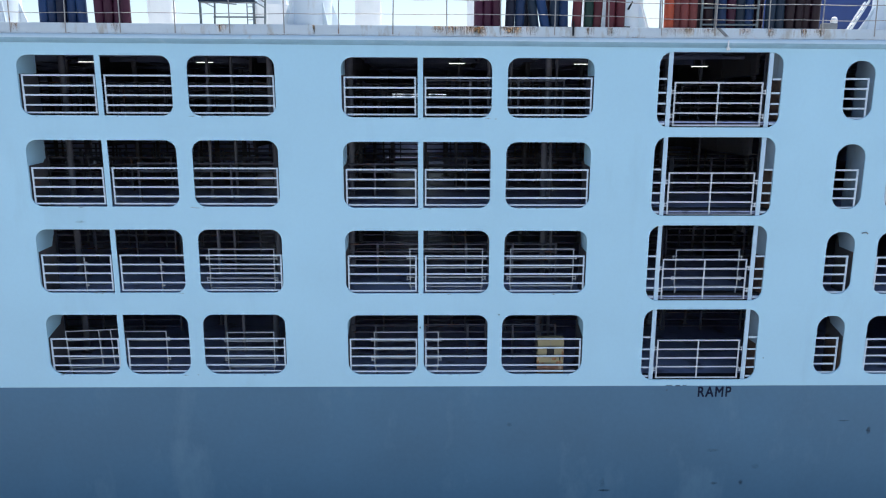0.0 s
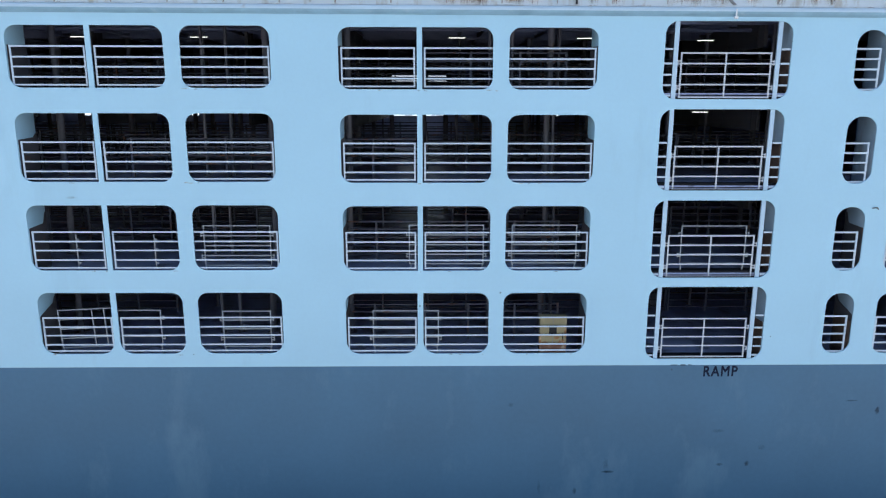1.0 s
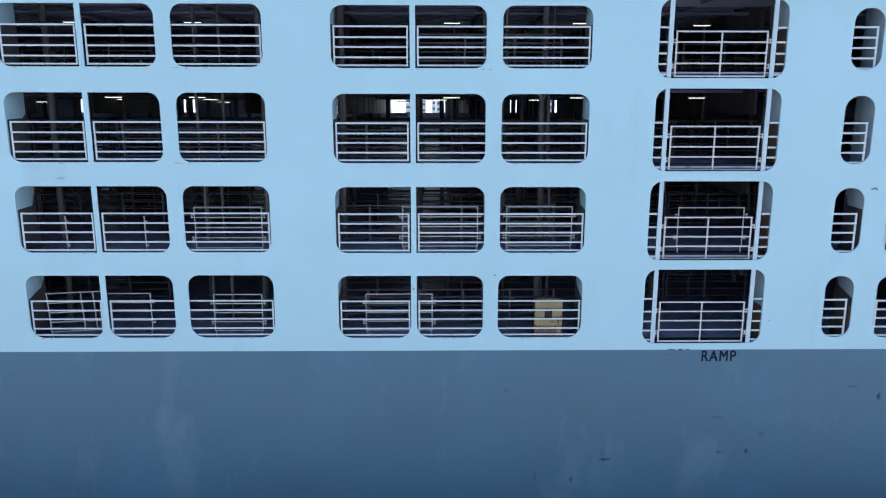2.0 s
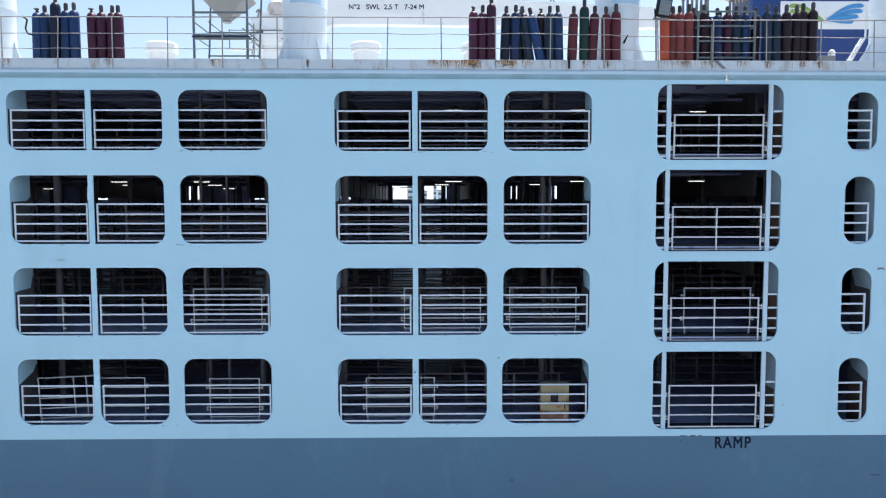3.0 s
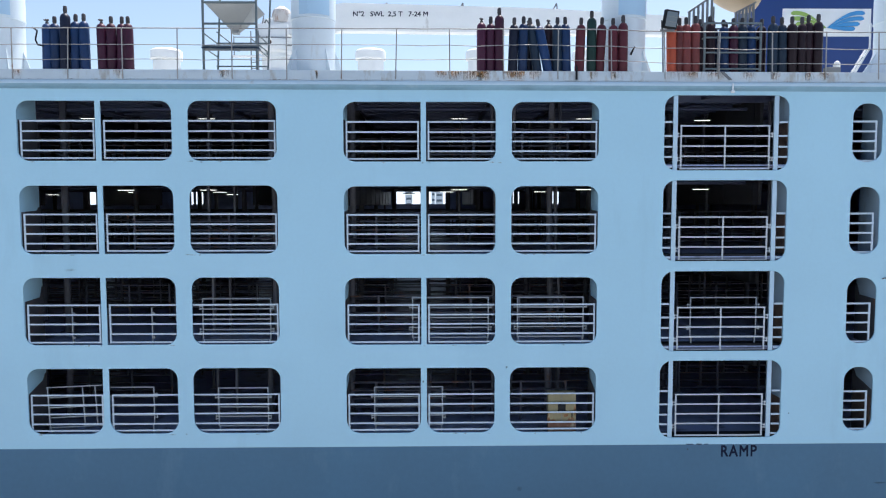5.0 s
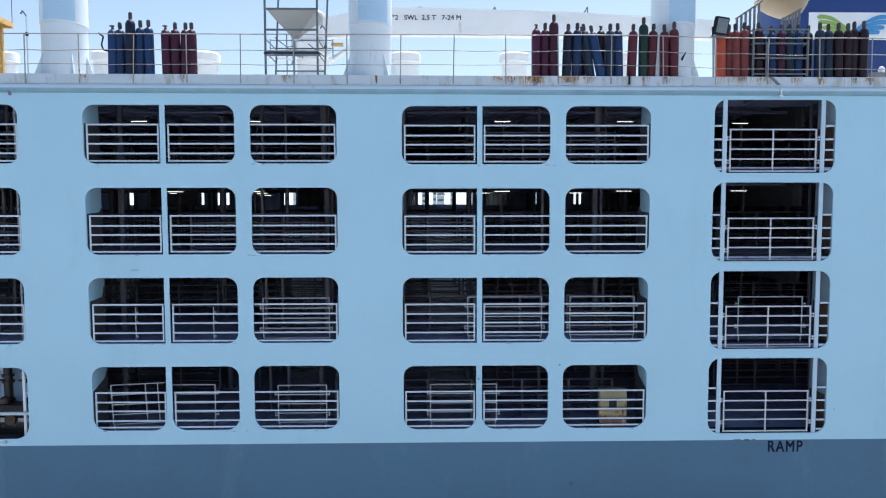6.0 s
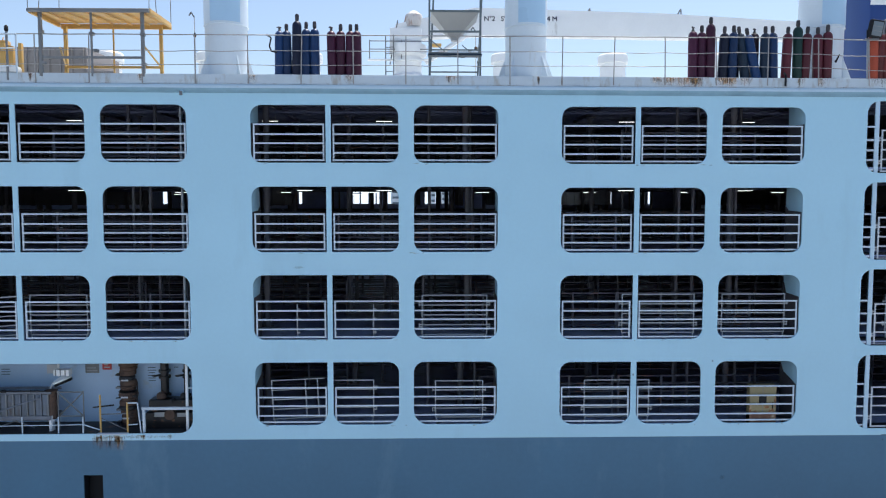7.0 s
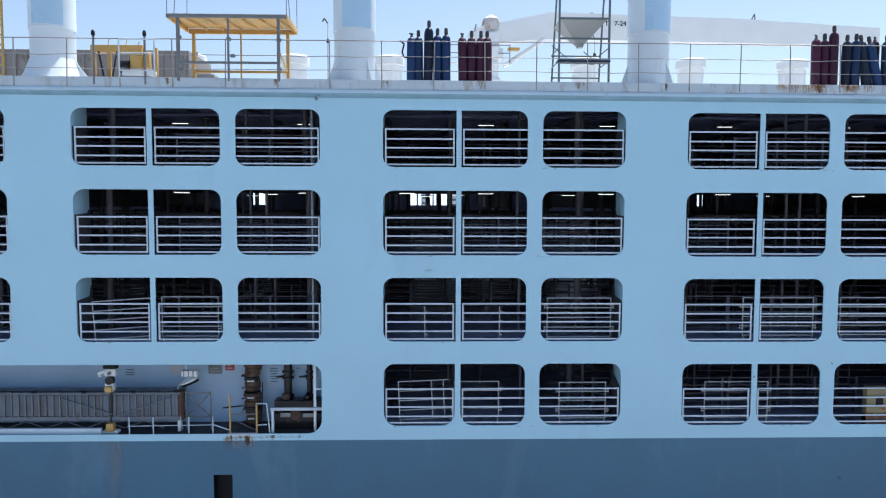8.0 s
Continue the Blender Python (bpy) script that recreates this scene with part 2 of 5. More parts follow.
def plate(name, outer, holes, y, thick, mat, bevel=0.0):
    """A flat upright plate at depth y with holes cut through it."""
    cu = bpy.data.curves.new(name, "CURVE")
    cu.dimensions, cu.fill_mode = "2D", "BOTH"
    cu.extrude, cu.bevel_depth, cu.bevel_resolution = thick / 2 - bevel, bevel, 1
    for ring in [outer] + holes:
        sp = cu.splines.new("POLY")
        sp.points.add(len(ring) - 1)
        for p, (x, z) in zip(sp.points, ring):
            p.co = (x, z, 0, 1)
        sp.use_cyclic_u = True
    tmp = new("tmp", cu)
    me = bpy.data.meshes.new_from_object(tmp.evaluated_get(bpy.context.evaluated_depsgraph_get()))
    bpy.data.objects.remove(tmp)
    bpy.data.curves.remove(cu)
    bm = B()
    bm.from_mesh(me)
    bmesh.ops.remove_doubles(bm, verts=bm.verts, dist=0.0005)
    bm.to_mesh(me)
    bm.free()
    me.transform(Matrix.Translation((0, y + thick / 2, 0)) @ Matrix.Rotation(radians(90), 4, "X"))
    me.name = name
    me.materials.clear()
    me.materials.append(mat)
    return new(name, me)


def lettering(name, body, x, y, z, height, mat, width=None, parent=None, bold=0.0, spacing=1.0):
    cu = bpy.data.curves.new(name, "FONT")
    cu.body, cu.size, cu.extrude, cu.space_character = body, 1.0, 0.002, spacing
    tmp = new("tmp", cu)
    me = bpy.data.meshes.new_from_object(tmp.evaluated_get(bpy.context.evaluated_depsgraph_get()))
    bpy.data.objects.remove(tmp)
    bpy.data.curves.remove(cu)
    if bold:
        bm = B()
        for i, (dx, dy) in enumerate(((0, 0), (bold, 0), (0, bold), (bold, bold))):
            me.transform(Matrix.Translation((dx, dy, 0.0007 * i)))
            bm.from_mesh(me)
            me.transform(Matrix.Translation((-dx, -dy, -0.0007 * i)))
        bm.to_mesh(me)
        bm.free()
    co = np.array([v.co[:] for v in me.vertices])
    lo, hi = co.min(0), co.max(0)
    sz = height / (hi[1] - lo[1])
    sx = width / (hi[0] - lo[0]) if width else sz
    me.transform(Matrix.Translation((x, y, z)) @ Matrix.Rotation(radians(90), 4, "X") @ Matrix.Diagonal((sx, sz, 1, 1)) @ Matrix.Translation((-lo[0], -lo[1], 0)))
    me.name = name
    me.materials.clear()
    me.materials.append(mat)
    ob = new(name, me)
    ob.parent = parent
    return ob


# ---------------------------------------------------------------- plan
XL, XR, BEAM = -42.0, 27.0, 26.0          # ends of the ship's side, far side
ROWS_Z = [(15.805, 17.57), (13.055, 15.09), (10.32, 12.355), (7.605, 9.615)]
FLOORS = [15.72, 12.97, 10.23, 7.34]
CEILS = [18.22, 15.62, 12.87, 10.13]
BAYS = [-38.2, -28.65, -19.07, -9.55, 0.0]   # middle bar of each pair of openings
PAINT_LINE, TOP = 7.20, 18.02
RAMP_Z = [(15.55, 17.78), (12.83, 15.27), (10.09, 12.54), (7.41, 9.81)]


def sheer(x):
    """The decks rise gently towards one end."""
    return -0.003 * max(-11.0, min(14.0, x))



holes = []
for m in BAYS:
    for k, (z0, z1) in enumerate(ROWS_Z):
        if k == 3 and m < -15:
            continue
        z0, z1 = z0 + sheer(m), z1 + sheer(m)
        r, rb = 0.34, 0.34
        if k == 3:
            for x0, x1, a, b in ((m - 2.35, m - 0.085, 0.34, 0), (m + 0.08, m + 2.15, 0, 0.34)):
                holes.append(rounded(x0, x1, z0, z1, a, b, 0.42, 0.42))
            holes.append(rounded(m + 2.60, m + 5.23, z0, z1, 0.34, 0.34, 0.45, 0.45))
        else:
            holes.append(rounded(m - 2.365, m - 0.066, z0, z1, r, 0, 0, r))
            holes.append(rounded(m + 0.078, m + 2.16, z0, z1, 0, r, r, 0))
            holes.append(rounded(m + 2.62, m + 5.23, z0, z1, r, r, r, r))
for z0, z1 in RAMP_Z:
    holes.append(rounded(7.165, 10.915, z0 - 0.012, z1 - 0.012, 0.38, 0.38, 0.38, 0.38))
for z0, z1 in ROWS_Z:
    holes.append(rounded(12.82, 13.735, z0 - 0.02, z1 - 0.035, 0.42, 0.42, 0.40, 0.40))
    holes.append(rounded(14.45, 17.2, z0 - 0.03, z1 - 0.04, 0.36, 0.36, 0.36, 0.36))
holes.append(rounded(-36.0, -13.85, 7.40, 9.64, 0.35, 0.36, 0.45, 0.35))

hull_upper = plate("hull_side_upper", [(XL, PAINT_LINE), (XR, PAINT_LINE), (XR, TOP), (XL, TOP)], holes, 0.0, 0.05, HULL_BLUE, bevel=0.008)
tagged(hull_upper, "pale blue painted steel ship side pierced by rounded openings", "ship side", kind="structure")
hull_lower = plate("hull_side_lower", [(XL, -0.5), (XR, -0.5), (XR, PAINT_LINE), (XL, PAINT_LINE)], [rounded(-17.30, -16.70, 4.6, 6.09, 0.02, 0.02, 0.02, 0.02)], 0.003, 0.05, HULL_GREY)
tagged(hull_lower, "slate blue painted lower ship side with faint scuffs", "ship side", kind="structure")

bm = B()
s = 2500.0
bm.faces.new([bm.verts.new(p) for p in ((-s, -s, 0), (s, -s, 0), (s, s, 0), (-s, s, 0))])
water = tagged(link("water", bm, WATER, False), "dark calm sea water round the ship", "water", kind="structure")

# piers: hollow vent trunks behind the plating between the openings
PIERS = [(m - 9.55 + 5.23 + 0.01, m - 2.36) for m in BAYS] + [(5.24, 7.14), (10.93, 12.78), (13.75, 14.44)]
for i, (x0, x1) in enumerate(PIERS):
    for k in range(4):
        if k == 3 and x1 < -13:
            continue
        # trunks beyond x 10 take the paint that carries recess shade
        bm = box(B(), x0, x1, 0.055, 1.05, FLOORS[k] + 0.005, CEILS[k] - 0.005, 0.01)
        tagged(link("wall_trunk", bm, TRUNK_SHADE if x0 > 10 else HULL_BLUE), "pale blue steel vent trunk behind the ship side", "trunk", "vent trunks", "structure")

# decks and ceilings
for k in range(4):
    f, c = FLOORS[k], CEILS[k]
    tagged(link("floor_deck", box(B(), XL, XR, 0.06, BEAM, f - 0.08, f), DECKFLOOR, False), "dark worn steel livestock deck floor", "floor", kind="structure")
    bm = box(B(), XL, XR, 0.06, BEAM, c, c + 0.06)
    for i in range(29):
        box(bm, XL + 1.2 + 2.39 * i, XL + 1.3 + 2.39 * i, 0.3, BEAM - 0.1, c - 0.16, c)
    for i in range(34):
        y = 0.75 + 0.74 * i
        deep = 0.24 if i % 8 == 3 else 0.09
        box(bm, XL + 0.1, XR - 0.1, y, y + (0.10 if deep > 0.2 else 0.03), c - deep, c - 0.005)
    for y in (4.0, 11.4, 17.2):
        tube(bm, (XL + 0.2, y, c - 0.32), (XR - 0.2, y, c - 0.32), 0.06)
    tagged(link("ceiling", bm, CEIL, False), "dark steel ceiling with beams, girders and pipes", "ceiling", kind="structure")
tagged(link("upper_deck", box(B(), XL, XR, 0.06, BEAM, 18.30, 18.42), DECKMAT, False), "grey painted open upper deck", "deck", kind="structure")

# far side and ends
far = []
FAR_GAPS = [(-34.0, -33.5), (-31.27, -30.93), (-30.74, -30.6), (-30.36, -29.94), (-24.44, -24.15), (-22.58, -22.17), (-21.9, -21.22), (-16.92, -16.74), (-15.84, -15.7), (-15.53, -15.4), (-15.26, -15.05), (-11.6, -11.15), (-11.05, -10.55), (-10.22, -10.06),
            (-9.98, -9.79), (-9.55, -8.45), (-6.7, -5.95), (-5.79, -5.67), (-5.56, -5.37), (-5.18, -5.05), (-2.3, 1.38), (5.70, 5.76), (6.06, 6.13), (8.3, 8.45), (8.65, 8.8)]
for k, (z0, z1) in enumerate(ROWS_Z):
    for a, b in FAR_GAPS:
        if k == 0:
            if b - a < 0.8:
                continue
            for h in (0.98, 1.14, 1.30, 1.44):
                far.append(rounded(a, b, z0 + h, z0 + h + 0.055, 0.02, 0.02, 0.02, 0.02, 2))
            continue
        far.append(rounded(a, b, z0 + 1.52, z1 + 0.37, 0.05, 0.05, 0.05, 0.05, 3))
tagged(plate("wall_far_side", [(XL, -0.5), (XR, -0.5), (XR, 18.3), (XL, 18.3)], far, BEAM, 0.08, INNER), "dark inner face of the far ship side with openings", "wall", kind="structure")
for x in (XL, XR):
    tagged(link("wall_end", box(B(), x - 0.05, x + 0.05, 0.06, BEAM - 0.01, -0.5, 18.29), INNER, False), "dark transverse bulkhead", "wall", kind="structure")

# rubbing ledge and coaming along the top of the side, with the sheer
EDGE = -0.003


def strip(name, ring, mat):
    bm = B()
    n = len(ring)
    ends = [[bm.verts.new((x, y, z + EDGE * x)) for y, z in ring] for x in (XL, XR)]
    for i in range(n):
        bm.faces.new((ends[0][i], ends[0][(i + 1) % n], ends[1][(i + 1) % n], ends[1][i]))
    bm.faces.new(ends[0])
    bm.faces.new(ends[1])
    return link(name, bm, mat)


tagged(strip("trim_ledge", [(-0.002, 17.935)] + [(-0.02 - 0.12 * math.cos(radians(a)), 18.05 + 0.115 * math.sin(radians(a))) for a in range(-80, 81, 16)] + [(-0.002, 18.168)], LEDGE), "pale blue rounded rubbing ledge along the ship side", "ledge", kind="structure")
# Darker strip: the shade under the ledge is put into this paint
LEDGE_SHADE = material("ledge_shade_paint", (0.25, 0.42, 0.53), 0.6, vary=0.2, scale=1.5, bump=0.003, stain=(0.36, 0.51, 0.60), amount=0.1, stain_scale=1.0)
tagged(strip("trim_ledge_shade", [(-0.002, 17.905), (-0.02, 17.915)] + [(-0.022 - 0.122 * math.cos(radians(a)), 18.05 + 0.118 * math.sin(radians(a))) for a in range(-80, -5, 14)] + [(-0.13, 18.045), (-0.03, 17.95)], LEDGE_SHADE), "darker blue strip painting the shade under the rubbing ledge", "seam", kind="structure")
tagged(strip("trim_coaming", [(-0.03, 18.17), (-0.035, 18.44), (-0.02, 18.468), (0.04, 18.468), (0.055, 18.45), (0.055, 18.17)], COAMING), "white painted deck edge coaming with rust runs", "coaming", kind="structure")
for x in [XL + 1.0 + 2.6 * i for i in range(26)]:
    tagged(link("trim_seam", box(B(), x, x + 0.02, -0.0375, 0.0, 18.19 + EDGE * x, 18.45 + EDGE * x), COAMING), "welded seam on the coaming", "seam", kind="structure")


# far shore of the harbour, seen through the far openings
tagged(link("ground_far_shore", box(B(), -500, 500, 270, 700, -1, 1.6), DULL, False), "low grey far shore of the harbour", "shore", kind="structure")
for bx, w, h in ((-21.0, 5.0, 21.5), (-10.5, 3.2, 24.0), (-4.0, 2.2, 20.0), (0.8, 1.6, 26.0), (3.6, 3.4, 20.5), (9.5, 2.6, 23.0), (-60, 9, 21), (-44, 6, 23), (30, 6, 22), (52, 7, 24)):
    hb = thing("harbour_building", (bx, 300, 1.6), "pale grey harbour building on the far shore", "building", "buildings on the far shore")
    part("wall", box(B(), -w / 2, w / 2, 0, 8, 0, h - 1.6), WHITE, hb)
    part("roof", box(B(), -w / 2 - 0.2, w / 2 + 0.2, -0.2, 8.2, h - 1.6, h - 1.2), DULL, hb)
    for q in range(5):
        part("window", box(B(), -w * 0.36, w * 0.36, -0.05, 0.1, h - 3.6 - 2.6 * q, h - 2.6 - 2.6 * q), GLASS, hb)
# Added sheet whose own glow paints white haze behind the far openings
tagged(link("backdrop", box(B(), -700, 700, 690, 692, 1.6, 60), glowing("glowing_haze_sheet", (0.86, 0.94, 1.0), 0.55), False), "glowing sheet standing in for pale haze over the far shore", "backdrop", kind="structure")
VIEW_SCREEN = material("dark_screen_paint", (0.10, 0.095, 0.10), 0.6, vary=0.25, scale=1.5, bump=0.005)
# added screens hung across the decks, blocking slanted views of the bright far openings
for k in range(4):
    for x, y0, y1 in ((-24.5, 3.0, 24.0), (-13.2, 8.0, 14.0), (-7.05, 8.0, 25.0), (-5.0, 9.0, 15.0), (-2.55, 3.0, 25.5), (2.3, 12.0, 25.0), (11.5, 3.0, 24.0)):
        if k == 3 and x < -13:
            continue
        bm = box(B(), x - 0.06, x + 0.06, y0, y1, FLOORS[k] + 1.55, CEILS[k] - 0.005)
        for q in range(int((y1 - y0) / 2.4)):
            box(bm, x - 0.08, x + 0.08, y0 + 0.4 + 2.4 * q, y0 + 0.46 + 2.4 * q, FLOORS[k] + 1.53, CEILS[k] - 0.01)
        tagged(link("view_screen", bm, VIEW_SCREEN, False), "narrow dark screen added across the deck to block the far openings", "duct", "air ducts under the ceilings")

# unseen quay in front of the ship, added to bounce sunlight onto the hull
tagged(link("ground_quay_bounce", box(B(), -400, 400, -400, -2.2, -1.0, 1.4, 0.05), material("quay_concrete", (0.25, 0.26, 0.27), 0.85, vary=0.15, scale=0.4, bump=0.02, grain=8, stain=(0.17, 0.17, 0.17), amount=0.08)), "unseen pale worn concrete quay added to bounce sunlight onto the hull", "quay", kind="structure")


# ---------------------------------------------------------------- gates in the openings
def rail_gate(name, x0, x1, y, z0, height, posts, label, group, mat=GATE, bars=5, r=0.028, ext=(0, 0), hinges=False, gap=None, foot=0.0):
    """A tubular gate: level bars from x0 to x1, uprights at the given x, hinge lugs if wanted."""
    g = thing(name, ((x0 + x1) / 2, y, z0), label, "gate", group)
    cx = (x0 + x1) / 2
    for i in range(bars):
        h = height * i / (bars - 1) if gap is None else gap[i]
        part("rail", box(B(), x0 - cx, x1 - cx, -r * 0.6, r * 0.6, h - r, h + r, 0.008), mat, g)
    uprights = []
    for p in posts:
        up = part("post", box(B(), p - cx - r, p - cx + r, -r * 0.75, r * 0.75, -r * 1.02, height + r * 1.02, 0.008), mat, g)
        uprights.append(up)
    if foot:
        for p in (x0 + 0.05, x1 - 0.05):
            part("foot", box(B(), p - cx - 0.02, p - cx + 0.02, -0.02, 0.02, foot - z0, 0.0), mat, g)
    if hinges:
        for sx in (-1, 1):
            for h in (0.22, 0.78):
                bm = B()
                e = (x1 - x0) / 2 * sx
                box(bm, min(e, e + sx * 0.09), max(e, e + sx * 0.09), -0.02, 0.02, height * h - 0.05, height * h - 0.015)
                box(bm, min(e, e + sx * 0.09), max(e, e + sx * 0.09), -0.02, 0.02, height * h + 0.03, height * h + 0.065)
                tube(bm, (e + sx * 0.07, 0, height * h - 0.07), (e + sx * 0.07, 0, height * h + 0.08), 0.017)
                part("hinge", bm, mat, uprights[0 if sx < 0 else 1])
    return g


# dark sheets with sloping tops over the lower trunk sides beside the openings
SHEET = material("dark_trunk_sheet", (0.07, 0.068, 0.075), 0.6, vary=0.3, scale=2, bump=0.006, stain=RUST, amount=0.08, stain_scale=2)
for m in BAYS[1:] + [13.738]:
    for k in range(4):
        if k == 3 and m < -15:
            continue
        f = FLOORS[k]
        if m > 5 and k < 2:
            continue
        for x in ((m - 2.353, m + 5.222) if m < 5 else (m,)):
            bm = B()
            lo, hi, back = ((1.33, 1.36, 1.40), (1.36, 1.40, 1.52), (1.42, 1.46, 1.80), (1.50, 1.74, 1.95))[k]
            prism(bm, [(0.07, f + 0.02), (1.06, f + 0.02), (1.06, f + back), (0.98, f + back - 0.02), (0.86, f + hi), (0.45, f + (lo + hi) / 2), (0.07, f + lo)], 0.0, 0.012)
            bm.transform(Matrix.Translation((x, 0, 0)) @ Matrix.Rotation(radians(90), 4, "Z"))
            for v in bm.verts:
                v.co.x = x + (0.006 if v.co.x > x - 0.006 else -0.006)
            tagged(link("trunk_side_sheet", bm, SHEET, False), "dark stained sheet over the lower side of the vent trunk", "sheet", "dark sheets beside the openings")
GY = 0.076
SPACING = [[0.0, 0.225, 0.515, 0.79, 1.09]] * 2 + [[0.0, 0.25, 0.55, 0.83, 1.125], [0.0, 0.205, 0.51, 0.79, 1.09]]
GROUP = "white rail gates in the side openings"
for m in BAYS[1:]:
    for k, (z0, z1) in enumerate(ROWS_Z):
        if k == 3 and m < -15:
            continue
        zb = z0 + sheer(m) + (0.09, 0.09, 0.075, 0.09)[k]
        rail_gate("rail_gate", m - 2.29, m - 0.12, GY, zb, SPACING[k][4], [m - 2.27, m - 0.148], "white five-bar steel gate filling the lower opening", GROUP, r=0.025, gap=SPACING[k])
        rail_gate("rail_gate", m + 0.13, m + 2.40, GY, zb, SPACING[k][4], [m + 0.158, m + 2.37], "white five-bar steel gate filling the lower opening", GROUP, r=0.025, gap=SPACING[k])
        rail_gate("rail_gate", m + 2.46, m + 5.19, GY, zb, SPACING[k][4], [m + 5.16, m + 2.48], "white five-bar steel gate across a single opening", GROUP, r=0.025, gap=SPACING[k])
for k, (z0, z1) in enumerate(ROWS_Z):
    rail_gate("rail_gate", 12.60, 13.60, GY, z0 + 0.025, 1.17, [13.57], "short white steel gate in a narrow oval opening", GROUP)
    rail_gate("rail_gate", 14.50, 17.0, GY, z0 + 0.03, 1.13, [14.53, 16.9], "white five-bar steel gate filling the lower opening", GROUP)
for z0, z1 in RAMP_Z:
    rail_gate("ramp_gate", 7.67, 10.38, 0.075, z0 + 0.05, 1.27, [7.70, 10.35, 9.02], "white double steel ramp gate with a middle post and hinges", "white ramp gates in the tall openings", mat=GATE_GREY, r=0.023, hinges=True, gap=[0.0, 0.37, 0.67, 0.97, 1.27])
    for a, b in ((7.16, 7.44), (10.64, 10.91)):
        rail_gate("side_rail", a, b, 0.072, z0 + 0.10, 1.33, [], "short white rails beside the ramp gate", "short rails beside the ramp gates", gap=[0.0, 0.30, 0.60, 0.92, 1.33])
    for a in (7.44, 10.47):
        tagged(link("gate_post", box(B(), a + 0.015, a + 0.15, 0.052, 0.10, z0 - 0.06, z1 + 0.06, 0.012), POST_BLUE), "pale blue square steel post beside the ramp gate", "post", "posts of the ramp openings")
    # Black plate hides the deck edge, standing in for shade inside the opening
    tagged(link("dark_backing", box(B(), 7.1, 10.95, 0.12, 0.5, z0 - 0.08, z0 + 0.2 if z0 > 8 else z0 + 0.03, 0.01), DARK), "black plate added to darken the foot of the ramp opening", "sill", "sills of the ramp openings")

for k in range(4):
    pl = tagged(link("rusted_plate", box(B(), 10.905, 10.926, 0.12, 0.95, FLOORS[k] + 0.01, FLOORS[k] + 1.25, 0.004), RUSTY), "rusted brown plate fixed to the trunk beside the ramp opening", "plate", "rusted plates by the ramp openings")
tagged(link("rusted_plate", box(B(), 13.70, 13.745, 0.12, 0.95, FLOORS[3] + 0.01, FLOORS[3] + 1.3, 0.004), RUSTY), "rusted brown plate beside the narrow opening", "plate", "rusted plates by the ramp openings")
# gates standing just inside the openings
INNER_GATES = [
    (-6.28, -4.74, 7.80, 1.20), (-6.70, -4.62, 10.46, 1.28), (-9.66, -8.20, 7.86, 1.18),
    (-1.53, 0.58, 7.80, 1.20), (-0.36, 1.98, 10.50, 1.25), (2.83, 4.88, 10.52, 1.23), (8.13, 10.19, 10.50, 1.22),
    (-18.9, -17.1, 10.50, 1.28),
]
for x0, x1, z, h in INNER_GATES:
    deck_z = FLOORS[3] if z < 9 else FLOORS[2]
    rail_gate("pen_gate", x0, x1, 0.24, z, h - 0.03, [x0 + 0.02, x1 - 0.02], "grey galvanised pen gate standing open behind the side gate", "grey pen gates inside the openings", mat=PENGATE, r=0.019, foot=deck_z, hinges=True)
g = rail_gate("pen_gate", -11.41, -9.72, 0.26, 7.80, 1.24, [-11.39, -10.33, -9.95], "sagging grey galvanised pen gate inside the opening", "grey pen gates inside the openings", mat=PENGATE, r=0.019, foot=FLOORS[3])
g.rotation_euler[1] = radians(-2.6)
g = rail_gate("pen_gate", -21.0, -19.15, 0.26, 10.45, 1.20, [-20.98], "sagging grey galvanised pen gate inside the opening", "grey pen gates inside the openings", mat=PENGATE, r=0.019, foot=FLOORS[2])
g.rotation_euler[1] = radians(-4.0)
for x in (-10.60, -8.21):
    bm = box(B(), -0.019, 0.019, -0.019, 0.019, 0, 1.22, 0.006)
    post = link("pen_post", bm, GALV)
    post.location = (x, 0.24, FLOORS[2])
    tagged(post, "grey galvanised pen post with latch lugs", "post", "pen posts")
    for h in (0.28, 0.72, 1.02):
        part("latch", box(B(), 0.02, 0.085, -0.02, 0.02, h, h + 0.06, 0.004), GALV, post)


# ---------------------------------------------------------------- inside the decks
def pillar_mesh(r, h):
    bm = tube(B(), (0, 0, 0), (0, 0, h), r, 12)
    box(bm, -r * 1.7, r * 1.7, -r * 1.7, r * 1.7, 0, 0.03)
    box(bm, -r * 1.7, r * 1.7, -r * 1.7, r * 1.7, h - 0.04, h)
    bmesh.ops.recalc_face_normals(bm, faces=bm.faces)
    me = bpy.data.meshes.new("pillar")
    bm.to_mesh(me)
    bm.free()
    me.materials.append(PILLAR)
    me.shade_smooth()
    me.set_sharp_from_angle(angle=radians(35))
    return me


rng = random.Random(7)
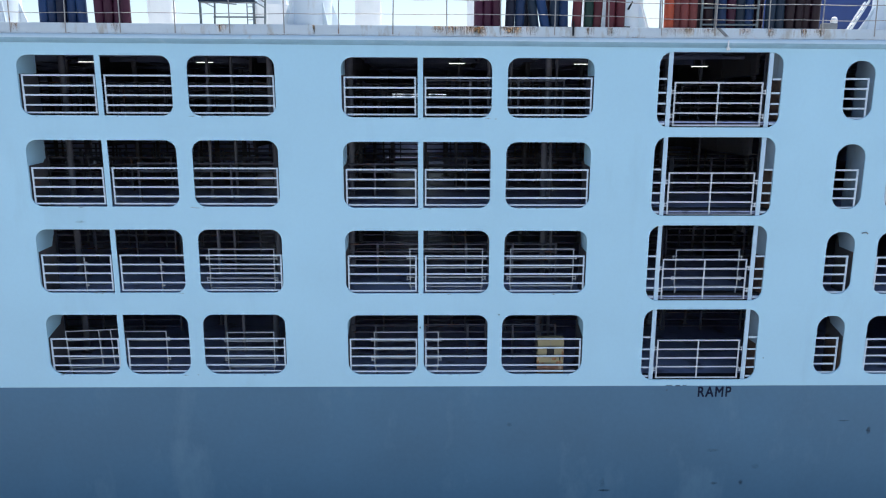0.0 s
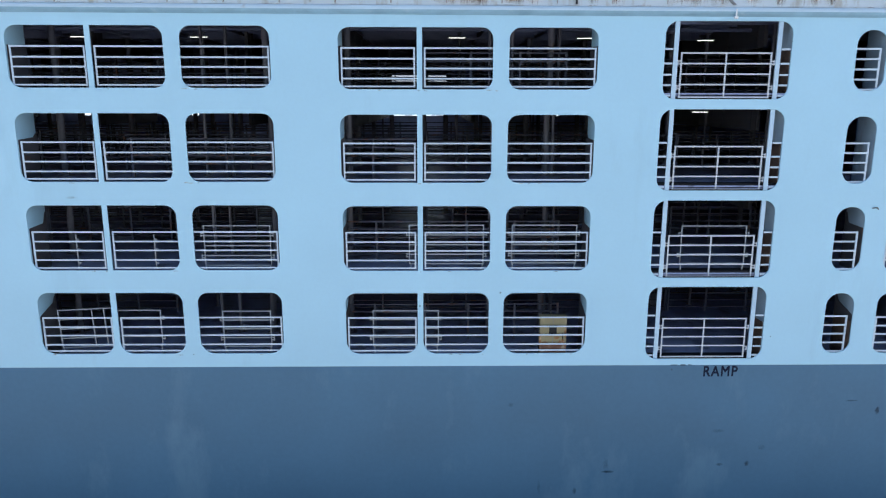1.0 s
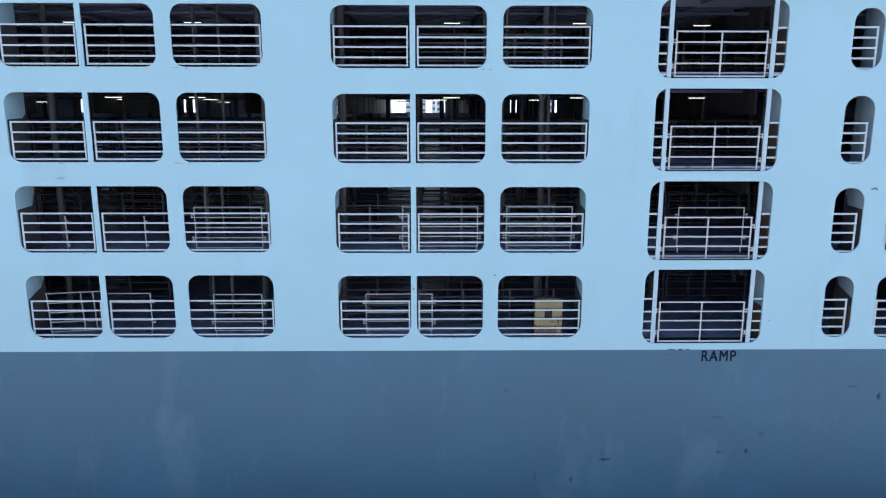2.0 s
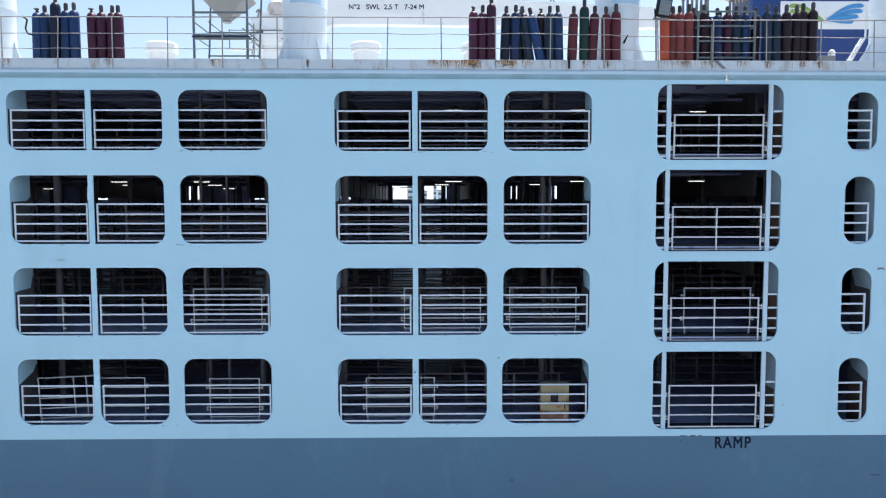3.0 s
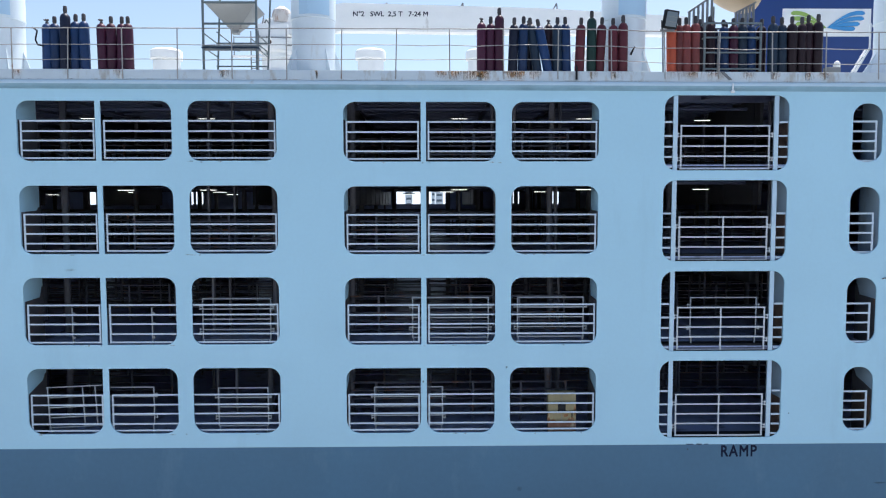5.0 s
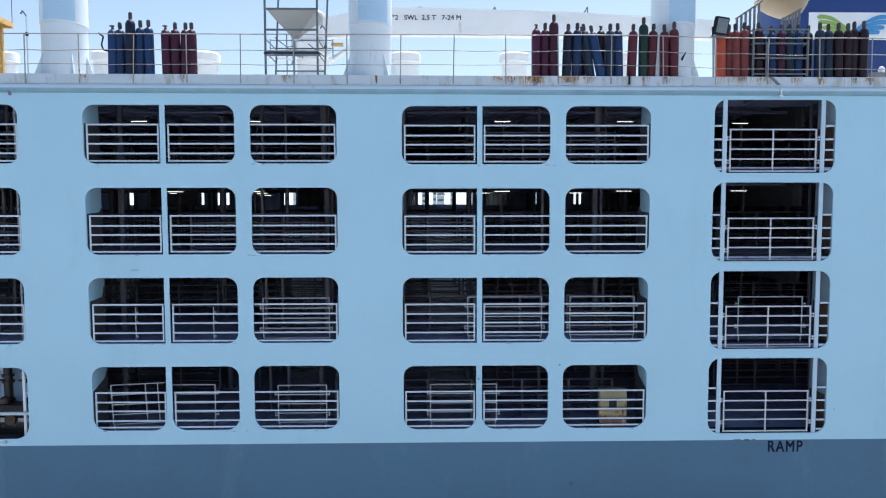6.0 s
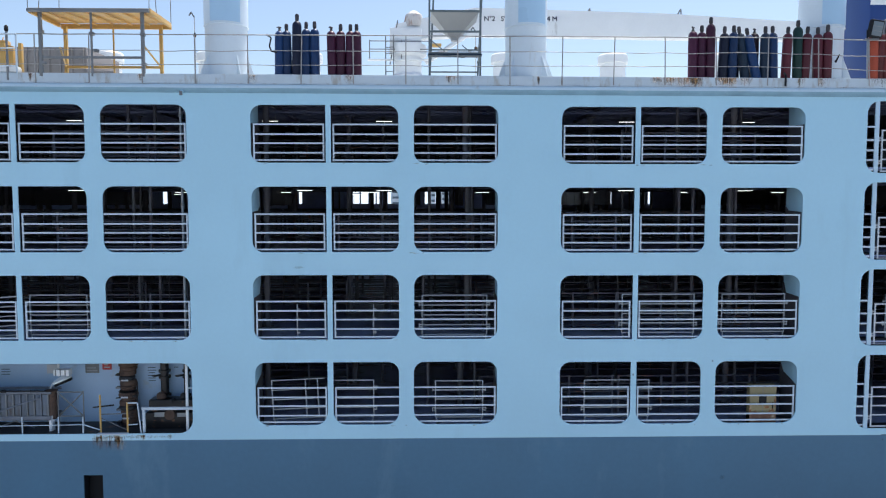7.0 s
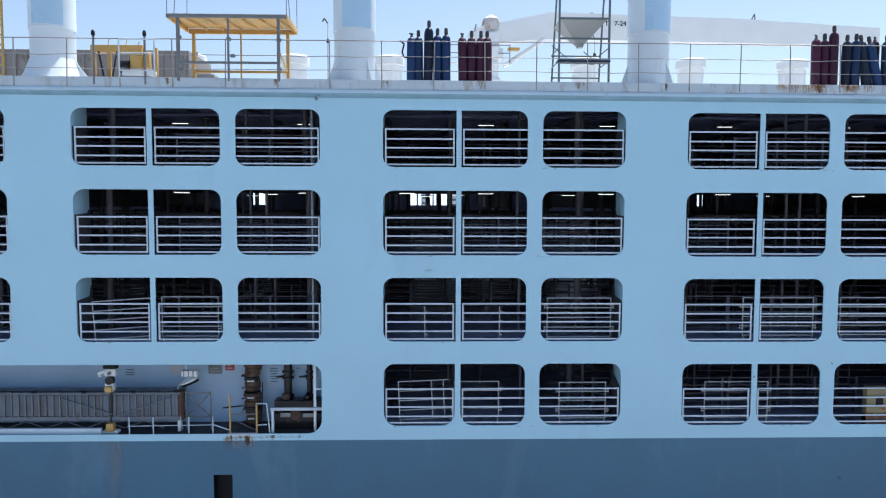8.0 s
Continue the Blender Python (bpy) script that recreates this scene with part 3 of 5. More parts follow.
for k in range(4):
    h = CEILS[k] - FLOORS[k] - 0.2
    big, pipe = pillar_mesh(0.11, h), pillar_mesh(0.055, h)
    for i, m in enumerate(BAYS[1:] + [9.55]):
        if k == 3 and m < -15:
            continue
        for dx, y, me in ((-2.55, 3.0, big), (2.35, 3.0, pipe), (3.0, 3.05, pipe), (4.32, 3.1, big), (4.62, 3.2, pipe), (-0.05, 6.2, big), (1.3, 6.3, pipe), (4.2, 8.5, big), (-2.7, 9.0, big), (1.08, 12.0, big), (3.4, 12.1, pipe), (-1.8, 14.5, big), (2.5, 15.0, big), (5.3, 15.2, pipe), (-0.2, 19.0, big), (4.3, 20.5, big), (-3.0, 20.7, big), (1.9, 24.0, big), (-2.75, 24.2, pipe), (3.6, 24.2, big)):
            p = new("pillar", me)
            p.location = (m + dx + rng.uniform(-0.15, 0.15), y, FLOORS[k])
            tagged(p, "stained grey steel pillar between the deck and the ceiling", "pillar", "deck pillars")


def pen_fence():
    f = thing("pen_fence", (0, 0, 0), "dark worn steel pen fence standing on the deck", "fence", "pen fences")
    for h in (0.18, 0.46, 0.74, 1.02, 1.28):
        part("rail", tube(B(), (-2.3, 0, h), (2.3, 0, h), 0.028, 6), PEN, f)
    for x in (-2.3, -0.8, 0.8, 2.3):
        part("post", box(B(), x - 0.035, x + 0.035, -0.035, 0.035, 0, 1.32), PEN, f)
    return f


proto = None
for k in range(4):
    for m in [-26.3, -21.5, -16.7, -11.9, -7.2, -2.4, 2.4, 7.2, 12.0]:
        for y in (2.2, 5.4, 8.4, 11.6, 16.2, 22.0):
            if k == 3 and m < -13:
                continue
            if rng.random() < 0.10 or (y < 3 and (rng.random() < 0.5 or 6 < m < 9)):
                continue
            at = pose(m + rng.uniform(-0.1, 0.1), y + rng.uniform(-0.15, 0.15), FLOORS[k])
            if proto is None:
                proto = pen_fence()
                proto.matrix_basis = at
            else:
                copy_thing(proto, at)


def hanging_lamp():
    t = thing("fluorescent_lamp", (0, 0, 0), "white fluorescent ceiling lamp, lit", "lamp", "ceiling lamps on the decks")
    part("housing", box(B(), -0.34, 0.34, -0.05, 0.05, 0.0, 0.04, 0.008), GALV, t)
    part("tube", tube(B(), (-0.30, -0.03, -0.018), (0.30, -0.03, -0.018), 0.009, 8), LAMP, t, "lit white tube")
    for x in (-0.2, 0.2):
        part("bracket", tube(B(), (x, 0, 0.03), (x, 0, 0.53), 0.01, 6), GALV, t)
    return t


LAMP_X = [-20.1, -15.25, -8.2, -3.4, 1.3, 6.05]
# Lamps with k 2 and 3 are unseen, added to brighten the lower decks
LAMPS = [(k, x, 5.8, 0.43 if k == 0 else 0.505) for k in range(4) for x in LAMP_X if k < 3 or x > -13]
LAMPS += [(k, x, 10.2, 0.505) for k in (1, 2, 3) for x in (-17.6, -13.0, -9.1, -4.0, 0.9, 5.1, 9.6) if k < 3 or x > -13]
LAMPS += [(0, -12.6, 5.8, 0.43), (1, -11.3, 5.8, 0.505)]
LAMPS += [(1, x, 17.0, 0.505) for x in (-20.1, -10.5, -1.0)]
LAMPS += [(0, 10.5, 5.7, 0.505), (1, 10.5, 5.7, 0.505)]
lamp = None
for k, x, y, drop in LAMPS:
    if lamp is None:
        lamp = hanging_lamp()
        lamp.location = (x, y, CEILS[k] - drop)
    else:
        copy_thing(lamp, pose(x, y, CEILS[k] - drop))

# drain pipe running down behind the openings above the recess
for k in range(3):
    dp = thing("drain_pipe", (-14.17, 0.45, FLOORS[k]), "pale grey drain pipe with rust-stained joints behind the gate", "pipe", "grey drain pipes")
    part("pipe", tube(B(), (0, 0, 0), (0, 0, CEILS[k] - FLOORS[k]), 0.04, 12), GALV, dp)
    for z in (0.35, 1.55):
        part("joint", tube(B(), (0, 0, z), (0, 0, z + 0.09), 0.06, 12), DULL, dp, "rust-stained grey joint")

# cream control cabinet behind a lower gate
ORANGE_RUST = material("fresh_orange_rust", (0.26, 0.12, 0.05), 0.8, vary=0.35, scale=9, bump=0.004, grain=40, stain=(0.42, 0.34, 0.22), amount=0.16, stain_scale=9)
PLINTH = material("rust_eaten_panel", (0.15, 0.07, 0.045), 0.8, vary=0.35, scale=5, bump=0.006, grain=40, stain=(0.30, 0.25, 0.18), amount=0.12, stain_scale=5)
c = thing("control_cabinet", (4.215, 0.14, FLOORS[3]), "cream steel control cabinet with rusted base", "cabinet")
cb = part("body", box(B(), -0.42, 0.44, 0, 0.24, 0.1, 1.46, 0.02), CREAM, c)
part("window", box(B(), -0.12, 0.12, -0.012, 0.01, 0.84, 1.16, 0.004), DARK, cb, "dark square window")
part("plinth", box(B(), -0.42, 0.44, -0.008, 0.23, 0.0, 0.56, 0.01), PLINTH, c, "rusted lower panel")
for x, z, w, h, q in ((-0.28, 0.52, 0.34, 0.26, 1), (0.05, 0.50, 0.30, 0.20, 2), (0.30, 0.56, 0.26, 0.34, 3), (-0.40, 0.66, 0.10, 0.5, 4), (0.12, 0.74, 0.2, 0.12, 5), (0.40, 0.9, 0.08, 0.4, 6)):
    bm = B()
    rq = random.Random(q)
    bm.faces.new([bm.verts.new((x + w / 2 * math.cos(a) * rq.uniform(0.6, 1), -0.004 - 0.0005 * q, z + h / 2 * math.sin(a) * rq.uniform(0.6, 1))) for a in [2 * math.pi * i / 14 for i in range(14)]])
    part("rust_patch", bm, ORANGE_RUST, c, "rust patch on the cream paint")
part("handle", box(B(), 0.30, 0.33, -0.03, 0.0, 0.7, 0.9, 0.006), DARK, cb)
part("seam", box(B(), -0.005, 0.005, -0.006, 0.0, 0.42, 1.46), DULL, c)


# ---------------------------------------------------------------- recess with the stowed gangway
tagged(link("wall_recess", box(B(), -36.2, -13.6, 1.45, 1.55, FLOORS[3], CEILS[3]), material("recess_wall_paint", (0.42, 0.59, 0.80), 0.45, vary=0.08, scale=0.6, bump=0.004, stain=(0.42, 0.50, 0.58), amount=0.08), False), "pale painted bulkhead at the back of the gangway recess", "wall", kind="structure")
tagged(link("wall_recess_side", box(B(), -13.84, -13.6, 0.056, 1.44, FLOORS[3] + 0.002, CEILS[3] - 0.002), HULL_BLUE, False), "pale blue end wall of the gangway recess", "wall", kind="structure")

tagged(link("floor_recess", box(B(), -36.1, -13.85, 0.07, 1.44, FLOORS[3] + 0.004, FLOORS[3] + 0.012), material("black_recess_floor", (0.03, 0.032, 0.036), 0.6, vary=0.3, scale=2, bump=0.006, stain=RUST, amount=0.08), False), "black worn floor of the gangway recess", "floor", kind="structure")
gw = thing("gangway", (-23.2, 0.75, FLOORS[3]), "stowed grey aluminium boarding gangway lying in the recess", "gangway")
for yy in (-0.3, 0.3):
    part("top_rail", box(B(), -5.0, 4.75, yy - 0.03, yy + 0.03, 1.22, 1.30, 0.01), ALLOY, gw)
    part("bottom_rail", box(B(), -5.0, 4.75, yy - 0.04, yy + 0.04, 0.38, 0.52, 0.01), ALLOY, gw)
for i in range(44):
    x = -4.9 + i * 0.218
    part("panel", box(B(), x, x + 0.15, -0.31, -0.29, 0.53, 1.2, 0.004), ALLOY_PALE, gw)
    part("upright", box(B(), x + 0.16, x + 0.20, -0.34, -0.30, 0.5, 1.22, 0.004), DULL if i % 3 else ALLOY, gw)
part("back_sheet", box(B(), -4.9, 4.7, -0.25, -0.23, 0.5, 1.2), DULL, gw)
part("hand_line", tube(B(), (-4.9, -0.36, 1.36), (4.6, -0.36, 1.33), 0.02), DARK, gw)
for i in range(12):
    part("clip", box(B(), -4.6 + i * 0.78, -4.45 + i * 0.78, -0.36, -0.28, 1.28, 1.36, 0.01), ALLOY if i % 2 else DARK, gw)
part("brace", tube(B(), (1.0, -0.36, 1.12), (2.6, -0.36, 0.6), 0.025), ALLOY, gw)
part("brace", tube(B(), (2.7, -0.36, 0.52), (4.4, -0.36, 1.12), 0.025), ALLOY, gw)
for i in range(7):
    x = -4.5 + i * 1.25
    part("step_brace", tube(B(), (x, -0.3, 0.14), (x + 0.6, -0.3, 0.36), 0.015), DULL, gw)
    part("step_brace", tube(B(), (x + 1.2, -0.3, 0.14), (x + 0.6, -0.3, 0.36), 0.015), DULL, gw)
ef = thing("end_frame", (-17.92, 0.6, FLOORS[3] + 0.42), "open dark steel frame with crossed braces at the gangway's end", "frame")
for a, b in (((-0.4, 0, 0.04), (0.4, 0, 0.04)), ((-0.4, 0, 0.82), (0.4, 0, 0.82)), ((-0.4, 0, 0), (-0.4, 0, 0.86)), ((0.4, 0, -0.42), (0.4, 0, 0.86)), ((-0.4, 0.02, 0.04), (0.4, 0.02, 0.82)), ((-0.4, -0.02, 0.82), (0.4, -0.02, 0.04)), ((-0.38, 0.0, -0.42), (-0.38, 0.0, 0.0))):
    part("bar", tube(B(), a, b, 0.022), DULL, ef)
dr = thing("winch_drum", (-18.54, 0.62, FLOORS[3]), "rusted upright winch drum", "drum")
part("drum", lathe(B(), [(0.08, 0), (0.08, 0.38), (0.2, 0.40), (0.17, 0.45), (0.17, 0.85), (0.17, 1.25), (0.2, 1.3), (0.05, 1.34)]), RUSTY, dr)
part("bracket", box(B(), 0.0, 0.1, -0.2, 0.0, 0.02, 0.52, 0.02), WHITE, dr, "white painted bracket")
dv = thing("davit_arm", (-20.64, 0.42, FLOORS[3]), "white and yellow davit with a black lifting block", "davit")
part("foot", box(B(), -0.24, 0.26, -0.16, 0.1, 0.0, 0.10, 0.04), WHITE, dv)
part("block", box(B(), -0.10, 0.14, -0.2, 0.02, 0.08, 0.34, 0.03), YELLOW, dv, "yellow painted block")
part("arm", tube(B(), (0.0, 0, 0.3), (0.03, 0, 1.5), 0.035), GREASE, dv)
part("head", box(B(), -0.14, 0.14, -0.1, 0.1, 1.35, 1.62, 0.03), WHITE, dv)
part("sheave", tube(B(), (0.02, -0.14, 1.72), (0.02, 0.02, 1.72), 0.13, 14), GREASE, dv)
part("top_block", box(B(), -0.20, 0.22, -0.05, 0.15, 2.08, 2.32, 0.02), DARK, dv, "black top block")
bm = box(B(), -0.16, 0.20, -0.08, 0.1, 1.84, 2.08, 0.05)
tube(bm, (-0.14, -0.05, 2.0), (-0.34, -0.05, 1.94), 0.05)
tube(bm, (-0.34, -0.05, 1.96), (-0.30, -0.05, 1.82), 0.04)
part("hook", bm, WHITE, dv, "white cast hook")
part("pin", tube(B(), (0.02, -0.14, 1.95), (0.02, 0.0, 1.95), 0.06, 12), DULL, dv)
part("strap", box(B(), -0.1, 0.12, -0.22, -0.1, 1.36, 1.54, 0.02), YELLOW, dv, "yellow painted strap")

rl = thing("recess_rail", (-19.0, 0.12, FLOORS[3]), "low white pipe rail along the recess edge", "railing")
for x in (-0.95, -0.2, 0.92, 1.68):
    part("post", tube(B(), (x, 0, 0.06), (x, 0, 0.58), 0.022), GATE, rl)
part("rail", tube(B(), (-1.0, 0, 0.30), (1.7, 0, 0.33), 0.014), GATE, rl)
part("rail", tube(B(), (1.7, 0, 0.33), (2.2, 0, 0.16), 0.018), GATE, rl)
yp = thing("access_gate", (-16.37, 0.16, FLOORS[3]), "yellow gate posts with white and black rails", "gate")
part("post", tube(B(), (-0.42, 0, 0.0), (-0.42, 0, 1.26), 0.03), YELLOW, yp)
part("post", tube(B(), (0.42, 0, 0.0), (0.42, 0, 1.02), 0.03), YELLOW, yp)
part("rail", tube(B(), (-0.65, 0.02, 0.86), (0.0, 0.02, 0.93), 0.025), DARK, yp, "black rail")
part("rail", tube(B(), (-0.40, 0.02, 0.64), (0.45, 0.02, 0.66), 0.018), DULL, yp)
part("rail", tube(B(), (0.42, 0, 1.0), (0.74, 0, 1.0), 0.022), GATE, yp)
part("rail", tube(B(), (0.42, 0, 0.30), (0.74, 0, 0.32), 0.02), GATE, yp)
part("post", tube(B(), (0.74, 0, 1.0), (0.84, 0, 0.02), 0.022), GATE, yp)
part("chain", tube(B(), (-0.42, 0.03, 0.52), (0.40, 0.03, 0.12), 0.010), DULL, yp)
fr = thing("guard_frame", (-14.65, 0.18, FLOORS[3]), "white square guard frame before the black machinery", "railing")
part("post", box(B(), -0.83, -0.75, -0.035, 0.035, 0.05, 0.86, 0.01), GATE, fr)
part("rail", box(B(), -0.86, 0.8, -0.04, 0.04, 0.77, 0.86, 0.012), GATE, fr)
part("upright", box(B(), 0.50, 0.58, 0.05, 0.12, 0.08, 2.3, 0.01), WHITE, fr, "white upright bar with rust")
part("arm", box(B(), 0.58, 0.82, 0.06, 0.10, 1.42, 1.46), WHITE, fr)

ho = thing("hose_stack", (-16.27, 1.05, FLOORS[3]), "upright bundle of rusted brown hose and flanged fittings", "hose")
prng = random.Random(11)
z, i = 0.0, 0
while z < 2.5:
    step = prng.uniform(0.07, 0.20)
    r = 0.275 + prng.uniform(-0.03, 0.035)
    bm = lathe(B(), [(r * 0.88, 0), (r * 0.98, 0.02), (r, step * 0.5), (r * prng.uniform(0.9, 1.0), step - 0.02), (r * 0.86, step)], 16, (prng.uniform(-0.03, 0.03), prng.uniform(-0.03, 0.03), z))
    part("coil", bm, GREASE if i % 4 == 0 else RUSTY, ho)
    if i % 3 == 1:
        sx = prng.choice((-1, 1))
        part("fitting", box(B(), sx * 0.26 - 0.07, sx * 0.26 + 0.07, -0.22, -0.04, z, z + 0.06, 0.015), GREASE if i % 2 else DULL, ho)
    if i % 5 == 2:
        part("tag", box(B(), -0.12, 0.10, -r * 1.05 - 0.01, -r, z + 0.01, z + 0.06, 0.004), PALE, ho)
    z += step
    i += 1
part("strap", tube(B(), (-0.34, -0.16, 0.95), (0.34, -0.20, 1.04), 0.02), GREASE, ho)
part("strap", tube(B(), (0.30, -0.1, 0.4), (0.36, -0.18, 1.5), 0.018), GREASE, ho)


def standpipe(x, r, label):
    p = thing("standpipe", (x, 1.15, FLOORS[3]), label, "pipe", "black standpipes")
    part("pipe", tube(B(), (0, 0, 0.5), (0, 0, 2.6), r, 14), GREASE, p)
    for z in (0.95, 1.55, 1.75, 2.2):
        part("flange", tube(B(), (0, 0, z), (0, 0, z + 0.07), r * 1.45, 14), GREASE, p)
    part("valve", tube(B(), (-r - 0.2, -0.08, 1.62), (-r + 0.05, -0.05, 1.66), 0.035), GREASE, p)
    part("wheel", lathe(B(), [(0.02, 0), (0.10, 0.01), (0.10, 0.03), (0.02, 0.04)], 12, (-r - 0.16, -0.08, 1.62)), GREASE, p)
    return p


standpipe(-15.13, 0.13, "black greasy hydraulic standpipe with flanges")
standpipe(-14.42, 0.09, "slim black standpipe with a valve")
def painted_lines(x, top, widths, step, label):
    """Lines of painted writing too small to read, as plain bars on the bulkhead."""
    n = thing("painted_notice", (x, 1.447, top), label, "lettering", "painted writing on the bulkhead")
    for i, w in enumerate(widths):
        part("bar", box(B(), -w / 2, w / 2, -0.004, 0.001, -step * i - 0.012, -step * i + 0.012), FADED, n)


painted_lines(-15.66, 9.16, (0.24, 0.28, 0.20, 0.26, 0.22, 0.24), 0.088, "six short dark lines of writing painted on the bulkhead")
painted_lines(-14.86, 9.17, (0.14,), 0.08, "one short dark line of writing painted on the bulkhead")
painted_lines(-20.45, 9.13, (0.26, 0.30, 0.28), 0.085, "three faint grey lines of writing painted on the bulkhead")
mc = thing("hydraulic_unit", (-14.75, 0.95, FLOORS[3]), "low black greasy hydraulic machine", "machine")
part("bed", box(B(), -0.85, 0.85, -0.3, 0.35, 0.0, 0.52, 0.03), GREASE, mc)
part("housing", box(B(), -0.78, 0.82, -0.2, 0.3, 0.52, 0.92, 0.06), GREASE, mc)
part("panel", box(B(), -0.55, -0.2, -0.32, -0.29, 0.40, 0.55, 0.01), GALV, mc, "grey panel")
part("panel", box(B(), 0.18, 0.55, -0.32, -0.29, 0.40, 0.53, 0.01), GALV, mc, "grey panel")
part("motor", tube(B(), (-0.05, -0.36, 0.48), (-0.05, 0.1, 0.48), 0.17, 16), RUSTY, mc)
part("lever", tube(B(), (0.02, -0.3, 0.9), (0.12, -0.35, 1.02), 0.02), GREASE, mc)
part("cap", lathe(B(), [(0.12, 0), (0.16, 0.06), (0.14, 0.18), (0.05, 0.24)], 14, (-0.42, 0, 0.9)), RUSTY, mc)
part("cap", lathe(B(), [(0.1, 0), (0.13, 0.05), (0.11, 0.16), (0.04, 0.2)], 14, (0.3, 0, 0.9)), GREASE, mc)
for x0, x1, z0, z1, mat, lab in ((-17.84, -17.39, 8.99, 9.29, DULL, "dark picture notice on the bulkhead"), (-17.28, -16.98, 9.10, 9.32, RED, "small red notice on the bulkhead"), (-19.1, -18.75, 8.98, 9.28, PALE, "pale notice on the bulkhead")):
    sg = tagged(link("notice", box(B(), x0, x1, 1.435, 1.449, z0, z1, 0.003), mat), lab, "sign", "notices on the bulkhead")
    if mat is not PALE:
        for i in range(2):
            part("bar", box(B(), x0 + 0.05, x1 - 0.06 - 0.05 * i, 1.431, 1.436, z0 + 0.06 + 0.09 * i, z0 + 0.10 + 0.09 * i), GALV, sg)
fl = thing("swing_floodlight", (-18.25, 0.75, 8.95), "tilted floodlight on a white arm with a black underside", "floodlight")
bm = lathe(B(), [(0.06, 0.10), (0.22, 0.06), (0.30, 0.0), (0.28, -0.05)], 16)
bm.transform(Matrix.Rotation(radians(-22), 4, "Y"))
part("shade", bm, WHITE, fl)
bm = lathe(B(), [(0.27, -0.13), (0.29, -0.06), (0.2, -0.055)], 16)
bm.transform(Matrix.Rotation(radians(-22), 4, "Y"))
part("lens", bm, DARK, fl, "black lens ring")
part("arm", tube(B(), (-0.1, 0, 0.1), (-0.15, 0.1, 0.75), 0.03), WHITE, fl)
part("cage", box(B(), -0.22, 0.28, -0.12, 0.12, 0.14, 0.34, 0.03), WHITE, fl)
for x in (-0.15, 0.0, 0.15):
    part("bar", box(B(), x, x + 0.03, -0.13, -0.11, 0.15, 0.33), DULL, fl)
part("stay", tube(B(), (-0.30, 0.02, -0.1), (-0.42, 0.05, -0.34), 0.025), WHITE, fl)
tagged(link("sill_beam", box(B(), -36, -20.85, 0.14, 0.26, 7.36, 7.56, 0.015), GATE), "white steel beam along the recess edge", "beam")
tagged(link("step_plate", box(B(), -16.85, -15.9, -0.05, 0.1, 7.385, 7.42, 0.006), GATE), "white steel step plate with rust below at the recess edge", "step")
bm = box(B(), -17.4, -16.6, 0.4, 0.45, 4.5, 6.2)
for a in ((-17.4, -17.31, 4.5, 6.2), (-16.69, -16.6, 4.5, 6.2), (-17.31, -16.69, 6.1, 6.2), (-17.31, -16.69, 4.5, 4.59)):
    box(bm, a[0], a[1], 0.053, 0.4, a[2], a[3])
tagged(link("hull_recess", bm, DARK), "black rectangular recess in the lower ship side", "recess")


# ---------------------------------------------------------------- lettering and marks on the side
tagged(lettering("painted_word", "RAMP", 9.10, -0.0015, 6.805, 0.36, LETTER, 1.10, bold=0.04, spacing=1.18), "hand-painted dark word on the slate hull", "lettering")
for x, z, w, h in ((8.02, 7.185, 0.22, 0.03), (8.34, 7.17, 0.16, 0.05), (8.58, 7.19, 0.12, 0.025), (8.05, 7.02, 0.04, 0.05)):
    tagged(link("faded_mark", box(B(), x, x + w, -0.001, 0.01, z, z + h), FADED), "faded remnant of painted lettering on the hull", "mark", "faded paint marks")


def soft_edges(mat, stretch, low, high):
    """Lets a stain fade with the mesh's own 'soft' value, broken up by noise."""
    nt = mat.node_tree
    place = nt.nodes.new("ShaderNodeNewGeometry")
    drawn = nt.nodes.new("ShaderNodeMapping")
    drawn.inputs["Scale"].default_value = stretch
    nt.links.new(place.outputs["Position"], drawn.inputs["Vector"])
    spots = nt.nodes.new("ShaderNodeTexNoise")
    spots.inputs["Scale"].default_value, spots.inputs["Detail"].default_value, spots.inputs["Roughness"].default_value = 1.0, 6, 0.7
    nt.links.new(drawn.outputs["Vector"], spots.inputs["Vector"])
    thin = nt.nodes.new("ShaderNodeMapRange")
    thin.inputs["From Min"].default_value, thin.inputs["From Max"].default_value = low, high
    nt.links.new(spots.outputs["Fac"], thin.inputs["Value"])
    fade = nt.nodes.new("ShaderNodeAttribute")
    fade.attribute_name = "soft"
    cut = nt.nodes.new("ShaderNodeMath")
    cut.operation = "MULTIPLY"
    nt.links.new(fade.outputs["Fac"], cut.inputs[0])
    nt.links.new(thin.outputs[0], cut.inputs[1])
    nt.links.new(cut.outputs[0], nt.nodes["Principled BSDF"].inputs["Alpha"])
    return mat


def blot(bm, x, z, w, h, seed, y=-0.0035, heart=1.0):
    r = random.Random(seed)
    soft = bm.verts.layers.float.get("soft") or bm.verts.layers.float.new("soft")
    rings = []
    for u in (0.55, 1.0):
        rings.append([bm.verts.new((x + u * w / 2 * math.cos(a) * r.uniform(0.6, 1.0), y, z + u * h / 2 * math.sin(a) * r.uniform(0.6, 1.0))) for a in [2 * math.pi * i / 12 for i in range(12)]])
    mid = bm.verts.new((x, y, z))
    mid[soft] = heart
    for v in rings[0]:
        v[soft] = 0.6 * heart
    for i in range(12):
        j = (i + 1) % 12
        bm.faces.new((mid, rings[0][i], rings[0][j]))
        bm.faces.new((rings[0][i], rings[1][i], rings[1][j], rings[0][j]))


